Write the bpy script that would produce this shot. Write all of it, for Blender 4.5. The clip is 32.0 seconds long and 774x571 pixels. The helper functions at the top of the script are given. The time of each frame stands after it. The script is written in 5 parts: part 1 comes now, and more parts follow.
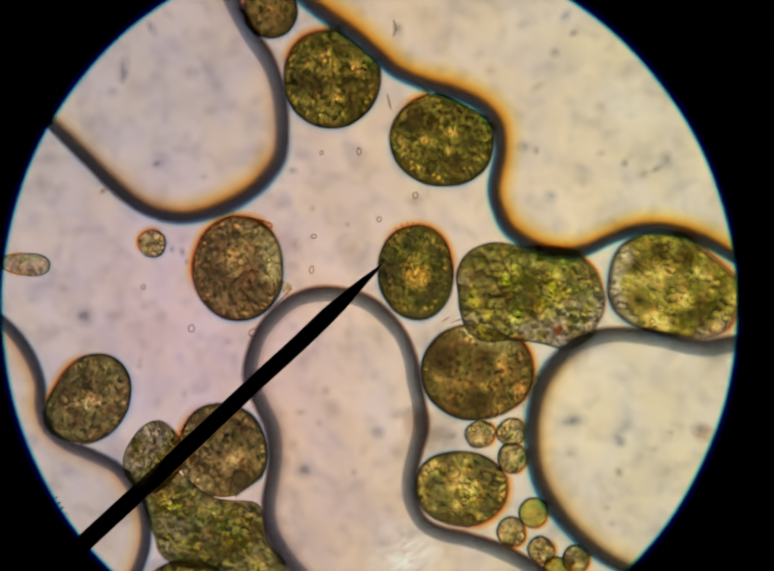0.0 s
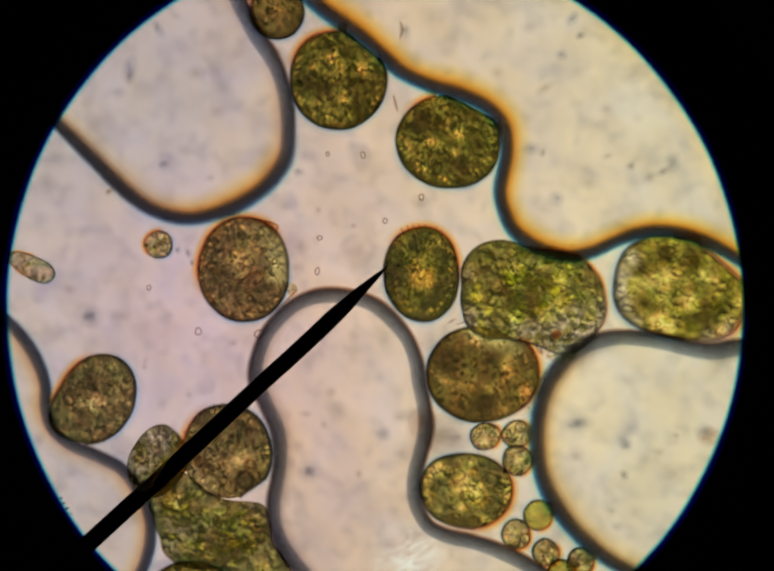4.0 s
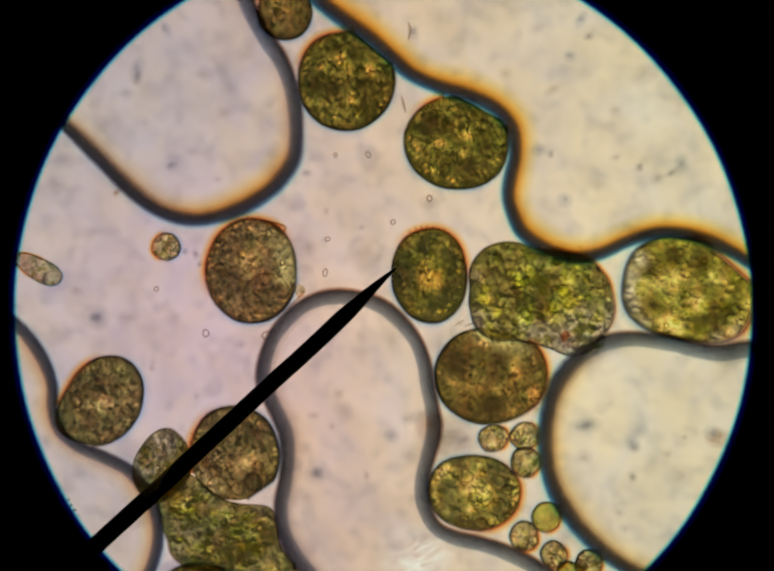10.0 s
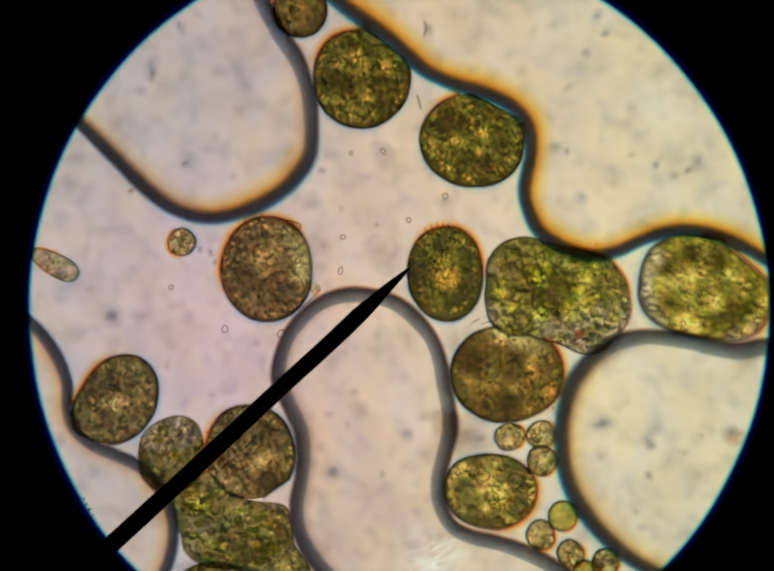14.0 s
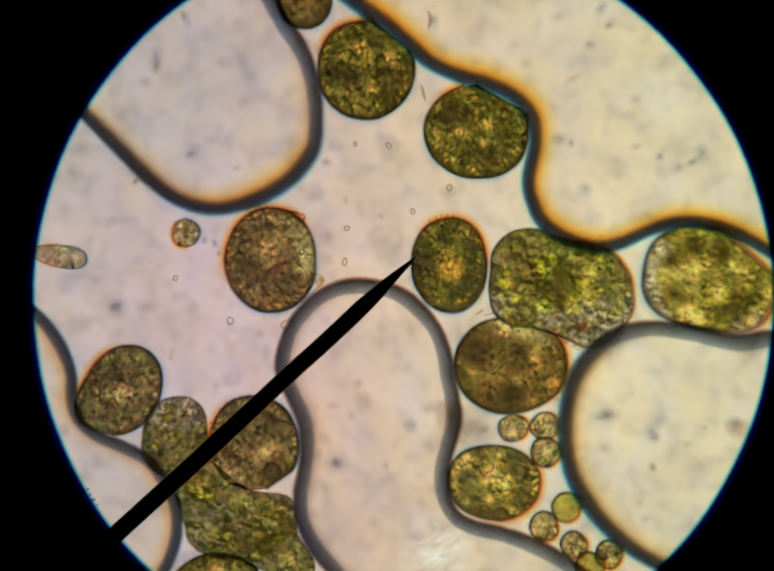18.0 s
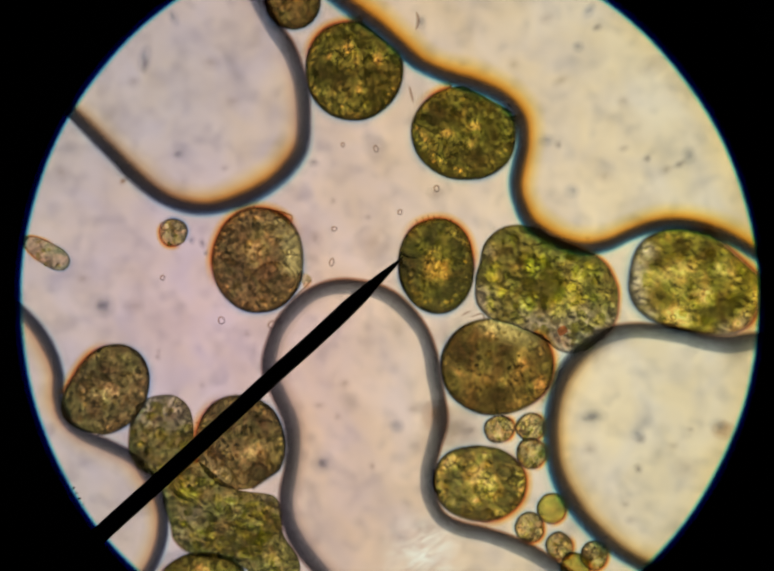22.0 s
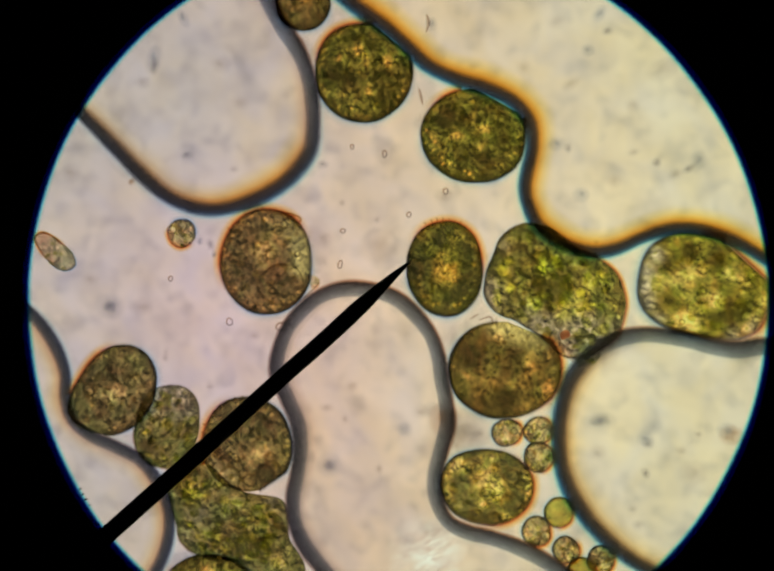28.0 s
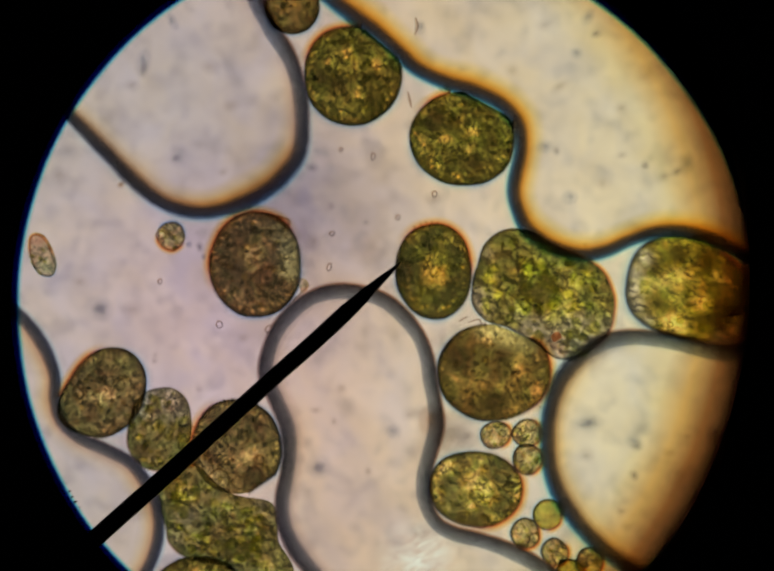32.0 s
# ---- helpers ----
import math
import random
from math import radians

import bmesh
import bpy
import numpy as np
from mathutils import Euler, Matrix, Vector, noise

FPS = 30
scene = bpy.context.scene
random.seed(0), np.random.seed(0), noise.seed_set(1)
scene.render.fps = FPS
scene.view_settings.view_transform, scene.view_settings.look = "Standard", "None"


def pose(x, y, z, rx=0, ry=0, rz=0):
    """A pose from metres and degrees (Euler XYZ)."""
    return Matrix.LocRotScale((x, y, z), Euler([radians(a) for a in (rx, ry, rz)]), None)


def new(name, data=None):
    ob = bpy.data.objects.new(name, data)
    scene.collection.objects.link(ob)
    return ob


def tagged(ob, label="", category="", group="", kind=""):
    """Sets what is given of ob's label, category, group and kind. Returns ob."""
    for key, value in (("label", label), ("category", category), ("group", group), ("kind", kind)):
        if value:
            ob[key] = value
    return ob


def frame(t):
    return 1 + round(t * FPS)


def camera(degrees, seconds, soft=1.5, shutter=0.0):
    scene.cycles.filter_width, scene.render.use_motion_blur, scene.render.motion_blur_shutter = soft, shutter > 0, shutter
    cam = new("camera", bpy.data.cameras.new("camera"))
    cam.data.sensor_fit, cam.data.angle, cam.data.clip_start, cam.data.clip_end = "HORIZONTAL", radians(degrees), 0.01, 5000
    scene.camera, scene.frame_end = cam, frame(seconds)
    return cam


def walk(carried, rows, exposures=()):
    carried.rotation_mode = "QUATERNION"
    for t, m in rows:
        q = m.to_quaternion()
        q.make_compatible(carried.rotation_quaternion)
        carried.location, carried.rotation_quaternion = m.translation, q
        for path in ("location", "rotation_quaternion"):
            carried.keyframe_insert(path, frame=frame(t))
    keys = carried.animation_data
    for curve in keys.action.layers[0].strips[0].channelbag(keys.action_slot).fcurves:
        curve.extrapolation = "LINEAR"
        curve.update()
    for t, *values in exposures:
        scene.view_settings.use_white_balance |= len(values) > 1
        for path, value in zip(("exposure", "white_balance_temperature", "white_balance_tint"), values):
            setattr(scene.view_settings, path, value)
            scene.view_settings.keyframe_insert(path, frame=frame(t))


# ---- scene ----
# A drop of pond water under a microscope: one unit of the plan, 0.001 m, stands for about half a micron.
# Plan coordinates (px, py): to the right and downward over the slide; at() turns them into world metres.
D = 1.6326
cam = camera(51.3, 32.0, soft=2.1)
PATH = [
    (0, 0.0609, 0.0157, 1.6397, -0.42), (0.5, 0.0585, 0.0173, 1.6403, -0.41), (1, 0.0524, 0.0154, 1.6394, -0.36), (1.5, 0.0530, 0.0155, 1.6388, -0.36),
    (2, 0.0465, 0.0134, 1.6374, -0.33), (2.5, 0.0507, 0.0162, 1.6373, -0.27), (3, 0.0451, 0.0164, 1.6323, -0.32), (3.5, 0.0508, 0.0188, 1.6382, -0.22),
    (5.5, 0.0422, 0.0194, 1.6393, -0.15), (6, 0.0458, 0.0179, 1.6380, -0.17), (6.5, 0.0494, 0.0177, 1.6377, -0.28), (7, 0.0406, 0.0191, 1.6311, -0.27),
    (7.5, 0.0416, 0.0181, 1.6362, -0.27), (8, 0.0345, 0.0186, 1.6362, -0.21), (8.5, 0.0359, 0.0184, 1.6332, -0.22), (9, 0.0444, 0.0157, 1.6367, -0.17),
    (9.5, 0.0393, 0.0197, 1.6334, -0.17), (10, 0.0334, 0.0221, 1.6354, -0.16), (10.5, 0.0221, 0.0215, 1.6323, -0.19), (11, 0.0208, 0.0221, 1.6322, -0.18),
    (11.5, 0.0153, 0.0201, 1.6320, -0.22), (12, 0.0164, 0.0194, 1.6317, -0.13), (12.5, 0.0184, 0.0195, 1.6325, -0.17), (13, 0.0125, 0.0200, 1.6304, -0.15),
    (13.5, 0.0063, 0.0174, 1.6311, -0.21), (14, 0.0017, 0.0185, 1.6302, -0.21), (14.5, -0.0000, 0.0157, 1.6321, -0.20), (16.5, -0.0038, 0.0069, 1.6305, -0.10),
    (17, -0.0077, 0.0057, 1.6315, -0.06), (17.5, -0.0022, 0.0005, 1.6307, -0.19), (18, -0.0064, 0.0008, 1.6310, -0.11), (18.5, -0.0048, 0.0017, 1.6313, -0.13),
    (19, -0.0000, -0.0000, 1.6326, -0.00), (19.5, 0.0002, -0.0012, 1.6322, -0.05), (20, -0.0008, 0.0016, 1.6310, -0.08), (20.5, 0.0001, 0.0005, 1.6312, -0.10),
    (21, -0.0007, -0.0002, 1.6320, -0.11), (21.5, 0.0053, -0.0002, 1.6310, -0.05), (22, 0.0201, 0.0020, 1.6331, 0.17), (22.5, 0.0301, -0.0013, 1.6325, 0.07),
    (23, 0.0288, -0.0048, 1.6322, 0.03), (23.5, 0.0192, -0.0013, 1.6327, 0.05), (24, 0.0201, -0.0030, 1.6320, 0.05), (24.5, 0.0224, -0.0021, 1.6329, 0.09),
    (25, 0.0171, -0.0026, 1.6326, 0.13), (25.5, 0.0231, -0.0019, 1.6327, 0.18), (27.5, 0.0129, 0.0037, 1.6328, 0.30), (28, 0.0033, 0.0069, 1.6301, 0.56),
    (28.5, 0.0243, 0.0021, 1.6322, 0.61), (29, 0.0298, 0.0010, 1.6343, 0.52), (29.5, 0.0129, 0.0047, 1.6325, 0.49), (30, 0.0123, 0.0078, 1.6326, 0.49),
    (30.5, 0.0125, 0.0086, 1.6331, 0.42), (31, 0.0168, 0.0120, 1.6316, 0.57), (31.5, 0.0176, 0.0129, 1.6307, 0.64), (32, 0.0255, 0.0125, 1.6333, 0.54)]
walk(cam, [(t, pose(x, y, z, 0, 0, r)) for t, x, y, z, r in PATH],
     exposures=[(0, -0.06, 6560, 14), (3, -0.06, 6500, 13), (6, 0.0, 6480, 8), (9, -0.03, 6500, 13), (11.5, 0.0, 6280, 10), (12.2, 0.0, 6250, 9), (12.9, 0.0, 6460, 2), (14, 0.0, 6420, 7), (17, 0.03, 6460, 7),
                (21.5, 0.03, 6520, 11), (22.3, -0.02, 6560, 12), (23.2, -0.01, 6600, 6), (25, 0.0, 6580, 6), (28, 0.03, 6550, 3), (28.5, -0.03, 6450, 6), (29.0, -0.1, 6400, 8), (29.6, 0.03, 6700, 5), (30.5, -0.03, 6780, 5), (31.4, 0.05, 6850, 5), (32, -0.12, 6480, 8)])

# ---- light: the microscope's lamp below the stage, in a dark room ----
world = bpy.data.worlds.new("dark_room")
scene.world = world
world.use_nodes = True
world.node_tree.nodes["Background"].inputs[0].default_value = (0.5, 0.55, 0.7, 1)
world.node_tree.nodes["Background"].inputs[1].default_value = 0.004
lamp_data = bpy.data.lights.new("substage_lamp", "SPOT")
lamp_data.spot_size, lamp_data.spot_blend, lamp_data.shadow_soft_size = radians(60), 0.2, 0.03
lamp_data.color = (0.968, 0.99, 0.958)
lamp_data.energy = 226
lamp = new("substage_lamp", lamp_data)
lamp.matrix_world = pose(0.0, 0.0, -2.5, 180)


def at(px, py, z=0.0):
    k = (D - z) / D
    return Vector(((px - 784) / 1000 * k, (578.5 - py) / 1000 * k, z))


# ---- materials ----
class Nodes:
    """A short way to write a node material."""

    def __init__(self, name):
        self.mat = bpy.data.materials.new(name)
        self.mat.use_nodes = True
        self.tree = self.mat.node_tree
        self.tree.nodes.clear()
        self.out = self.tree.nodes.new("ShaderNodeOutputMaterial")

    def add(self, kind, **values):
        n = self.tree.nodes.new(kind)
        for key, v in values.items():
            setattr(n, key, v)
        return n

    def link(self, a, b):
        self.tree.links.new(a, b)

    def ramp(self, fac, stops, interpolation="LINEAR"):
        n = self.add("ShaderNodeValToRGB")
        n.color_ramp.interpolation = interpolation
        el = n.color_ramp.elements
        el[0].position, el[1].position = stops[0][0], stops[-1][0]
        for p, _ in stops[1:-1]:
            el.new(p)
        for e, (_, c) in zip(el, stops):
            e.color = (*c, 1)
        self.link(fac, n.inputs[0])
        return n.outputs[0]

    def mix(self, fac, a, b, blend="MIX"):
        n = self.add("ShaderNodeMix", data_type="RGBA", blend_type=blend)
        for socket, v in ((n.inputs[0], fac), (n.inputs[6], a), (n.inputs[7], b)):
            if isinstance(v, bpy.types.NodeSocket):
                self.link(v, socket)
            elif isinstance(v, tuple):
                socket.default_value = (*v, 1)
            else:
                socket.default_value = v
        return n.outputs[2]

    def math(self, op, a, b=0.0, c=0.0):
        n = self.add("ShaderNodeMath", operation=op)
        for socket, v in zip(n.inputs, (a, b, c)):
            if isinstance(v, bpy.types.NodeSocket):
                self.link(v, socket)
            else:
                socket.default_value = v
        return n.outputs[0]

    def noise(self, vector, scale, detail=2.0, rough=0.5, distortion=0.0):
        n = self.add("ShaderNodeTexNoise")
        n.inputs["Scale"].default_value, n.inputs["Detail"].default_value = scale, detail
        n.inputs["Roughness"].default_value, n.inputs["Distortion"].default_value = rough, distortion
        self.link(vector, n.inputs["Vector"])
        return n.outputs[0]

    def voronoi(self, vector, scale, feature="F1", output=0):
        n = self.add("ShaderNodeTexVoronoi", feature=feature)
        n.inputs["Scale"].default_value = scale
        self.link(vector, n.inputs["Vector"])
        return n.outputs[output]

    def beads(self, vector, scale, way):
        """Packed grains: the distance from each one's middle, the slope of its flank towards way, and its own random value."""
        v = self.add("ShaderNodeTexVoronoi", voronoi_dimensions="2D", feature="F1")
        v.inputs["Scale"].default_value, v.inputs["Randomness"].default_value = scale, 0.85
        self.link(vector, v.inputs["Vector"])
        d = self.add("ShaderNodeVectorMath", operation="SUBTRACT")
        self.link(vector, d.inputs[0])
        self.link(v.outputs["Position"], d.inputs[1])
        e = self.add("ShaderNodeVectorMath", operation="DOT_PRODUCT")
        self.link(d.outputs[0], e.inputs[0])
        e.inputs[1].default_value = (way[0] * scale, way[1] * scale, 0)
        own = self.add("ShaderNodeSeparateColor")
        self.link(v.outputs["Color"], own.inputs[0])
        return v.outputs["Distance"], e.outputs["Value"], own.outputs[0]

    def attribute(self, name):
        return self.add("ShaderNodeAttribute", attribute_name=name).outputs["Fac"]

    def local(self, shift=True, stretch=(1, 1, 1), turn=0.0):
        """Object coordinates, with an offset of its own for each object."""
        tc = self.add("ShaderNodeTexCoord").outputs["Object"]
        first = self.add("ShaderNodeMapping")
        first.inputs["Rotation"].default_value = (0, 0, radians(turn))
        self.link(tc, first.inputs[0])
        m = self.add("ShaderNodeMapping")
        m.inputs["Scale"].default_value = stretch
        self.link(first.outputs[0], m.inputs[0])
        if not shift:
            return m.outputs[0]
        r = self.add("ShaderNodeObjectInfo").outputs["Random"]
        add = self.add("ShaderNodeVectorMath", operation="ADD")
        self.link(m.outputs[0], add.inputs[0])
        self.link(self.math("MULTIPLY", r, 7.0), add.inputs[1])
        return add.outputs[0]

    def see_through(self, color, milky=0.0):
        """Clear matter that takes up part of the light; milky: the share that it scatters."""
        t = self.add("ShaderNodeBsdfTransparent")
        self.put(color, t.inputs[0])
        if not milky:
            self.link(t.outputs[0], self.out.inputs[0])
            return self.mat
        s = self.add("ShaderNodeBsdfTranslucent")
        self.put(color, s.inputs[0])
        m = self.add("ShaderNodeMixShader")
        m.inputs[0].default_value = milky
        self.link(t.outputs[0], m.inputs[1])
        self.link(s.outputs[0], m.inputs[2])
        self.link(m.outputs[0], self.out.inputs[0])
        return self.mat

    def put(self, v, socket):
        if isinstance(v, bpy.types.NodeSocket):
            self.link(v, socket)
        else:
            socket.default_value = (*v, 1)


def black_material(name, color, rough):
    n = Nodes(name)
    b = n.add("ShaderNodeBsdfPrincipled")
    g = n.noise(n.local(False), 60, 4)
    n.link(n.ramp(g, [(0.3, tuple(c * 0.7 for c in color)), (0.7, tuple(c * 1.3 for c in color))]), b.inputs["Base Color"])
    b.inputs["Roughness"].default_value = rough
    n.link(b.outputs[0], n.out.inputs[0])
    return n.mat


BLACK = black_material("black_anodised_metal", (0.006, 0.006, 0.007), 0.7)
INK = black_material("blackened_steel", (0.004, 0.004, 0.004), 0.85)


def slide_material():
    """Wet glass with faint blotches of film and silt; the light's uneven rose and straw tones are painted into its
    tint.
    """
    n = Nodes("wet_glass")
    p = n.local(False)
    x = n.add("ShaderNodeSeparateXYZ")
    n.link(p, x.inputs[0])
    wide = n.noise(p, 1.6, 1)
    s = n.math("ADD", x.outputs[0], n.math("MULTIPLY_ADD", wide, 0.5, -0.25))
    # the light's drift from rose to straw, painted across the glass
    tint = n.ramp(n.math("MULTIPLY_ADD", s, 0.7, 0.5), [(0.05, (0.885, 0.822, 0.812)), (0.28, (0.89, 0.797, 0.8)),
                                                      (0.46, (0.945, 0.825, 0.738)), (0.62, (0.97, 0.872, 0.76)), (0.9, (1.0, 0.946, 0.8))])
    streak = n.noise(n.local(False, (1.0, 1.15, 1), 28), 11, 2, 0.5, 0.4)
    fine = n.noise(p, 19, 1.5, 0.45, 0.0)
    warmth = n.noise(n.local(False, (1.2, 1.0, 1), -20), 9, 2, 0.5, 0.5)
    tint = n.mix(1.0, tint, n.ramp(streak, [(0.25, (0.86, 0.86, 0.865)), (0.45, (0.95, 0.945, 0.935)), (0.66, (1.0, 1.0, 0.99))]), "MULTIPLY")
    tint = n.mix(1.0, tint, n.ramp(fine, [(0.22, (0.82, 0.83, 0.86)), (0.45, (1, 1, 1))]), "MULTIPLY")
    tint = n.mix(1.0, tint, n.ramp(warmth, [(0.3, (0.95, 0.95, 0.99)), (0.65, (1.0, 0.975, 0.92))]), "MULTIPLY")

    def place_of(x, y, rx, ry):
        """1 in the middle of an oval place on the glass, 0 outside it."""
        m = n.add("ShaderNodeMapping")
        m.inputs["Location"].default_value, m.inputs["Scale"].default_value = (-x / rx, -y / ry, 0), (1 / rx, 1 / ry, 1)
        n.link(p, m.inputs[0])
        g = n.add("ShaderNodeTexGradient", gradient_type="SPHERICAL")
        n.link(m.outputs[0], g.inputs[0])
        return g.outputs[1]

    # two rose patches of the light painted in, a duller place, and a paler streaked one
    tint = n.mix(place_of(-0.42, -0.08, 0.5, 0.4), tint, (1.005, 0.955, 1.01), "MULTIPLY")
    tint = n.mix(place_of(-0.03, -0.3, 0.32, 0.4), tint, (0.985, 0.965, 1.01), "MULTIPLY")
    tint = n.mix(place_of(-0.42, 0.38, 0.34, 0.34), tint, (0.945, 0.965, 0.955), "MULTIPLY")
    thin = n.math("MULTIPLY", place_of(0.1, -0.545, 0.1, 0.09), n.ramp(n.noise(n.local(False, (1, 2.0, 1), -30), 22, 2, 0.5, 0.5), [(0.45, (0, 0, 0)), (0.6, (1, 1, 1))]))
    tint = n.mix(n.math("MINIMUM", n.math("MULTIPLY", thin, 1.1), 1.0), tint, (1.0, 0.985, 0.9))
    return n.see_through(tint)


SLIDE = slide_material()


def opal_material():
    n = Nodes("opal_glass")
    c = n.ramp(n.noise(n.local(False), 3, 2), [(0.3, (0.86, 0.86, 0.86)), (0.7, (0.9, 0.9, 0.9))])
    s = n.add("ShaderNodeBsdfTranslucent")
    n.link(c, s.inputs[0])
    n.link(s.outputs[0], n.out.inputs[0])
    return n.mat


OPAL = opal_material()


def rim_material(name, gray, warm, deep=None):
    """An air pocket's curved edge: refraction's dark band and colour fringe painted as ramps."""
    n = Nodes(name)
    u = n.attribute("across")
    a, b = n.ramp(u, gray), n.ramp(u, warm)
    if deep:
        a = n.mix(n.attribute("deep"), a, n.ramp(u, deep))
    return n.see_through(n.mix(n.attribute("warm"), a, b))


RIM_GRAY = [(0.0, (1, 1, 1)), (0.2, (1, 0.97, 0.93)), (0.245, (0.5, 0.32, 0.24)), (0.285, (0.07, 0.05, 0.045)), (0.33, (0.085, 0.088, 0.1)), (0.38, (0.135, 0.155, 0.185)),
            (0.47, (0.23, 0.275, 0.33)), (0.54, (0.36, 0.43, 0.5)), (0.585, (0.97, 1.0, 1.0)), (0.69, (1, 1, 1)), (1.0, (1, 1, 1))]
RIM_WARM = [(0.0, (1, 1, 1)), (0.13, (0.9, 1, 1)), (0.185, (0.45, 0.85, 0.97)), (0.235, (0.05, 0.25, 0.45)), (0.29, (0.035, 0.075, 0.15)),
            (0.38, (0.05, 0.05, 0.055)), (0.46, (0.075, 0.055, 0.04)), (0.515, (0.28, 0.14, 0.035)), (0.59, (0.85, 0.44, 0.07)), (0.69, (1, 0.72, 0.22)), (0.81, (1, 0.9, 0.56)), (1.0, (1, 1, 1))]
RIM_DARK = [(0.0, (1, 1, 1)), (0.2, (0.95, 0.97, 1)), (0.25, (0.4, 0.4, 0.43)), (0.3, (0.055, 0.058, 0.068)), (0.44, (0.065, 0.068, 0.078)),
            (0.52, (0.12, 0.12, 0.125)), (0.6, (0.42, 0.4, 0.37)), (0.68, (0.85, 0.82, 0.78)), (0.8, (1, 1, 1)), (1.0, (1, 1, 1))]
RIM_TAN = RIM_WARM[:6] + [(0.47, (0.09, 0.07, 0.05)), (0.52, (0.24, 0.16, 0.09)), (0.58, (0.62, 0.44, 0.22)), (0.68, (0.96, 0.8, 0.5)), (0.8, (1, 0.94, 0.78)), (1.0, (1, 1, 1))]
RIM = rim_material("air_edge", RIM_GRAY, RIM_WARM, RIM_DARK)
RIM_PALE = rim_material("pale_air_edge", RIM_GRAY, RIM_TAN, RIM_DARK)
# the wall's dark line, plus the lens's orange and blue fringe painted round it
MEMBRANE = rim_material("cell_wall",
                        [(0.0, (1, 1, 1)), (0.15, (0.86, 0.87, 0.88)), (0.33, (0.34, 0.36, 0.4)), (0.43, (0.1, 0.14, 0.25)), (0.49, (0.28, 0.44, 0.66)), (0.58, (0.68, 0.87, 1)), (0.76, (0.9, 0.98, 1)), (1, (1, 1, 1))],
                        [(0.0, (1, 1, 1)), (0.2, (0.95, 0.84, 0.72)), (0.35, (0.6, 0.34, 0.2)), (0.43, (0.34, 0.11, 0.04)), (0.5, (0.72, 0.26, 0.08)), (0.59, (0.96, 0.56, 0.22)), (0.73, (1, 0.79, 0.46)), (0.88, (1, 0.93, 0.76)), (1, (1, 1, 1))],
                        [(0.0, (1, 1, 1)), (0.2, (0.88, 0.87, 0.84)), (0.36, (0.45, 0.43, 0.4)), (0.43, (0.28, 0.26, 0.23)), (0.49, (0.55, 0.53, 0.5)), (0.58, (0.93, 0.92, 0.9)), (0.7, (1, 1, 1)), (1, (1, 1, 1))])


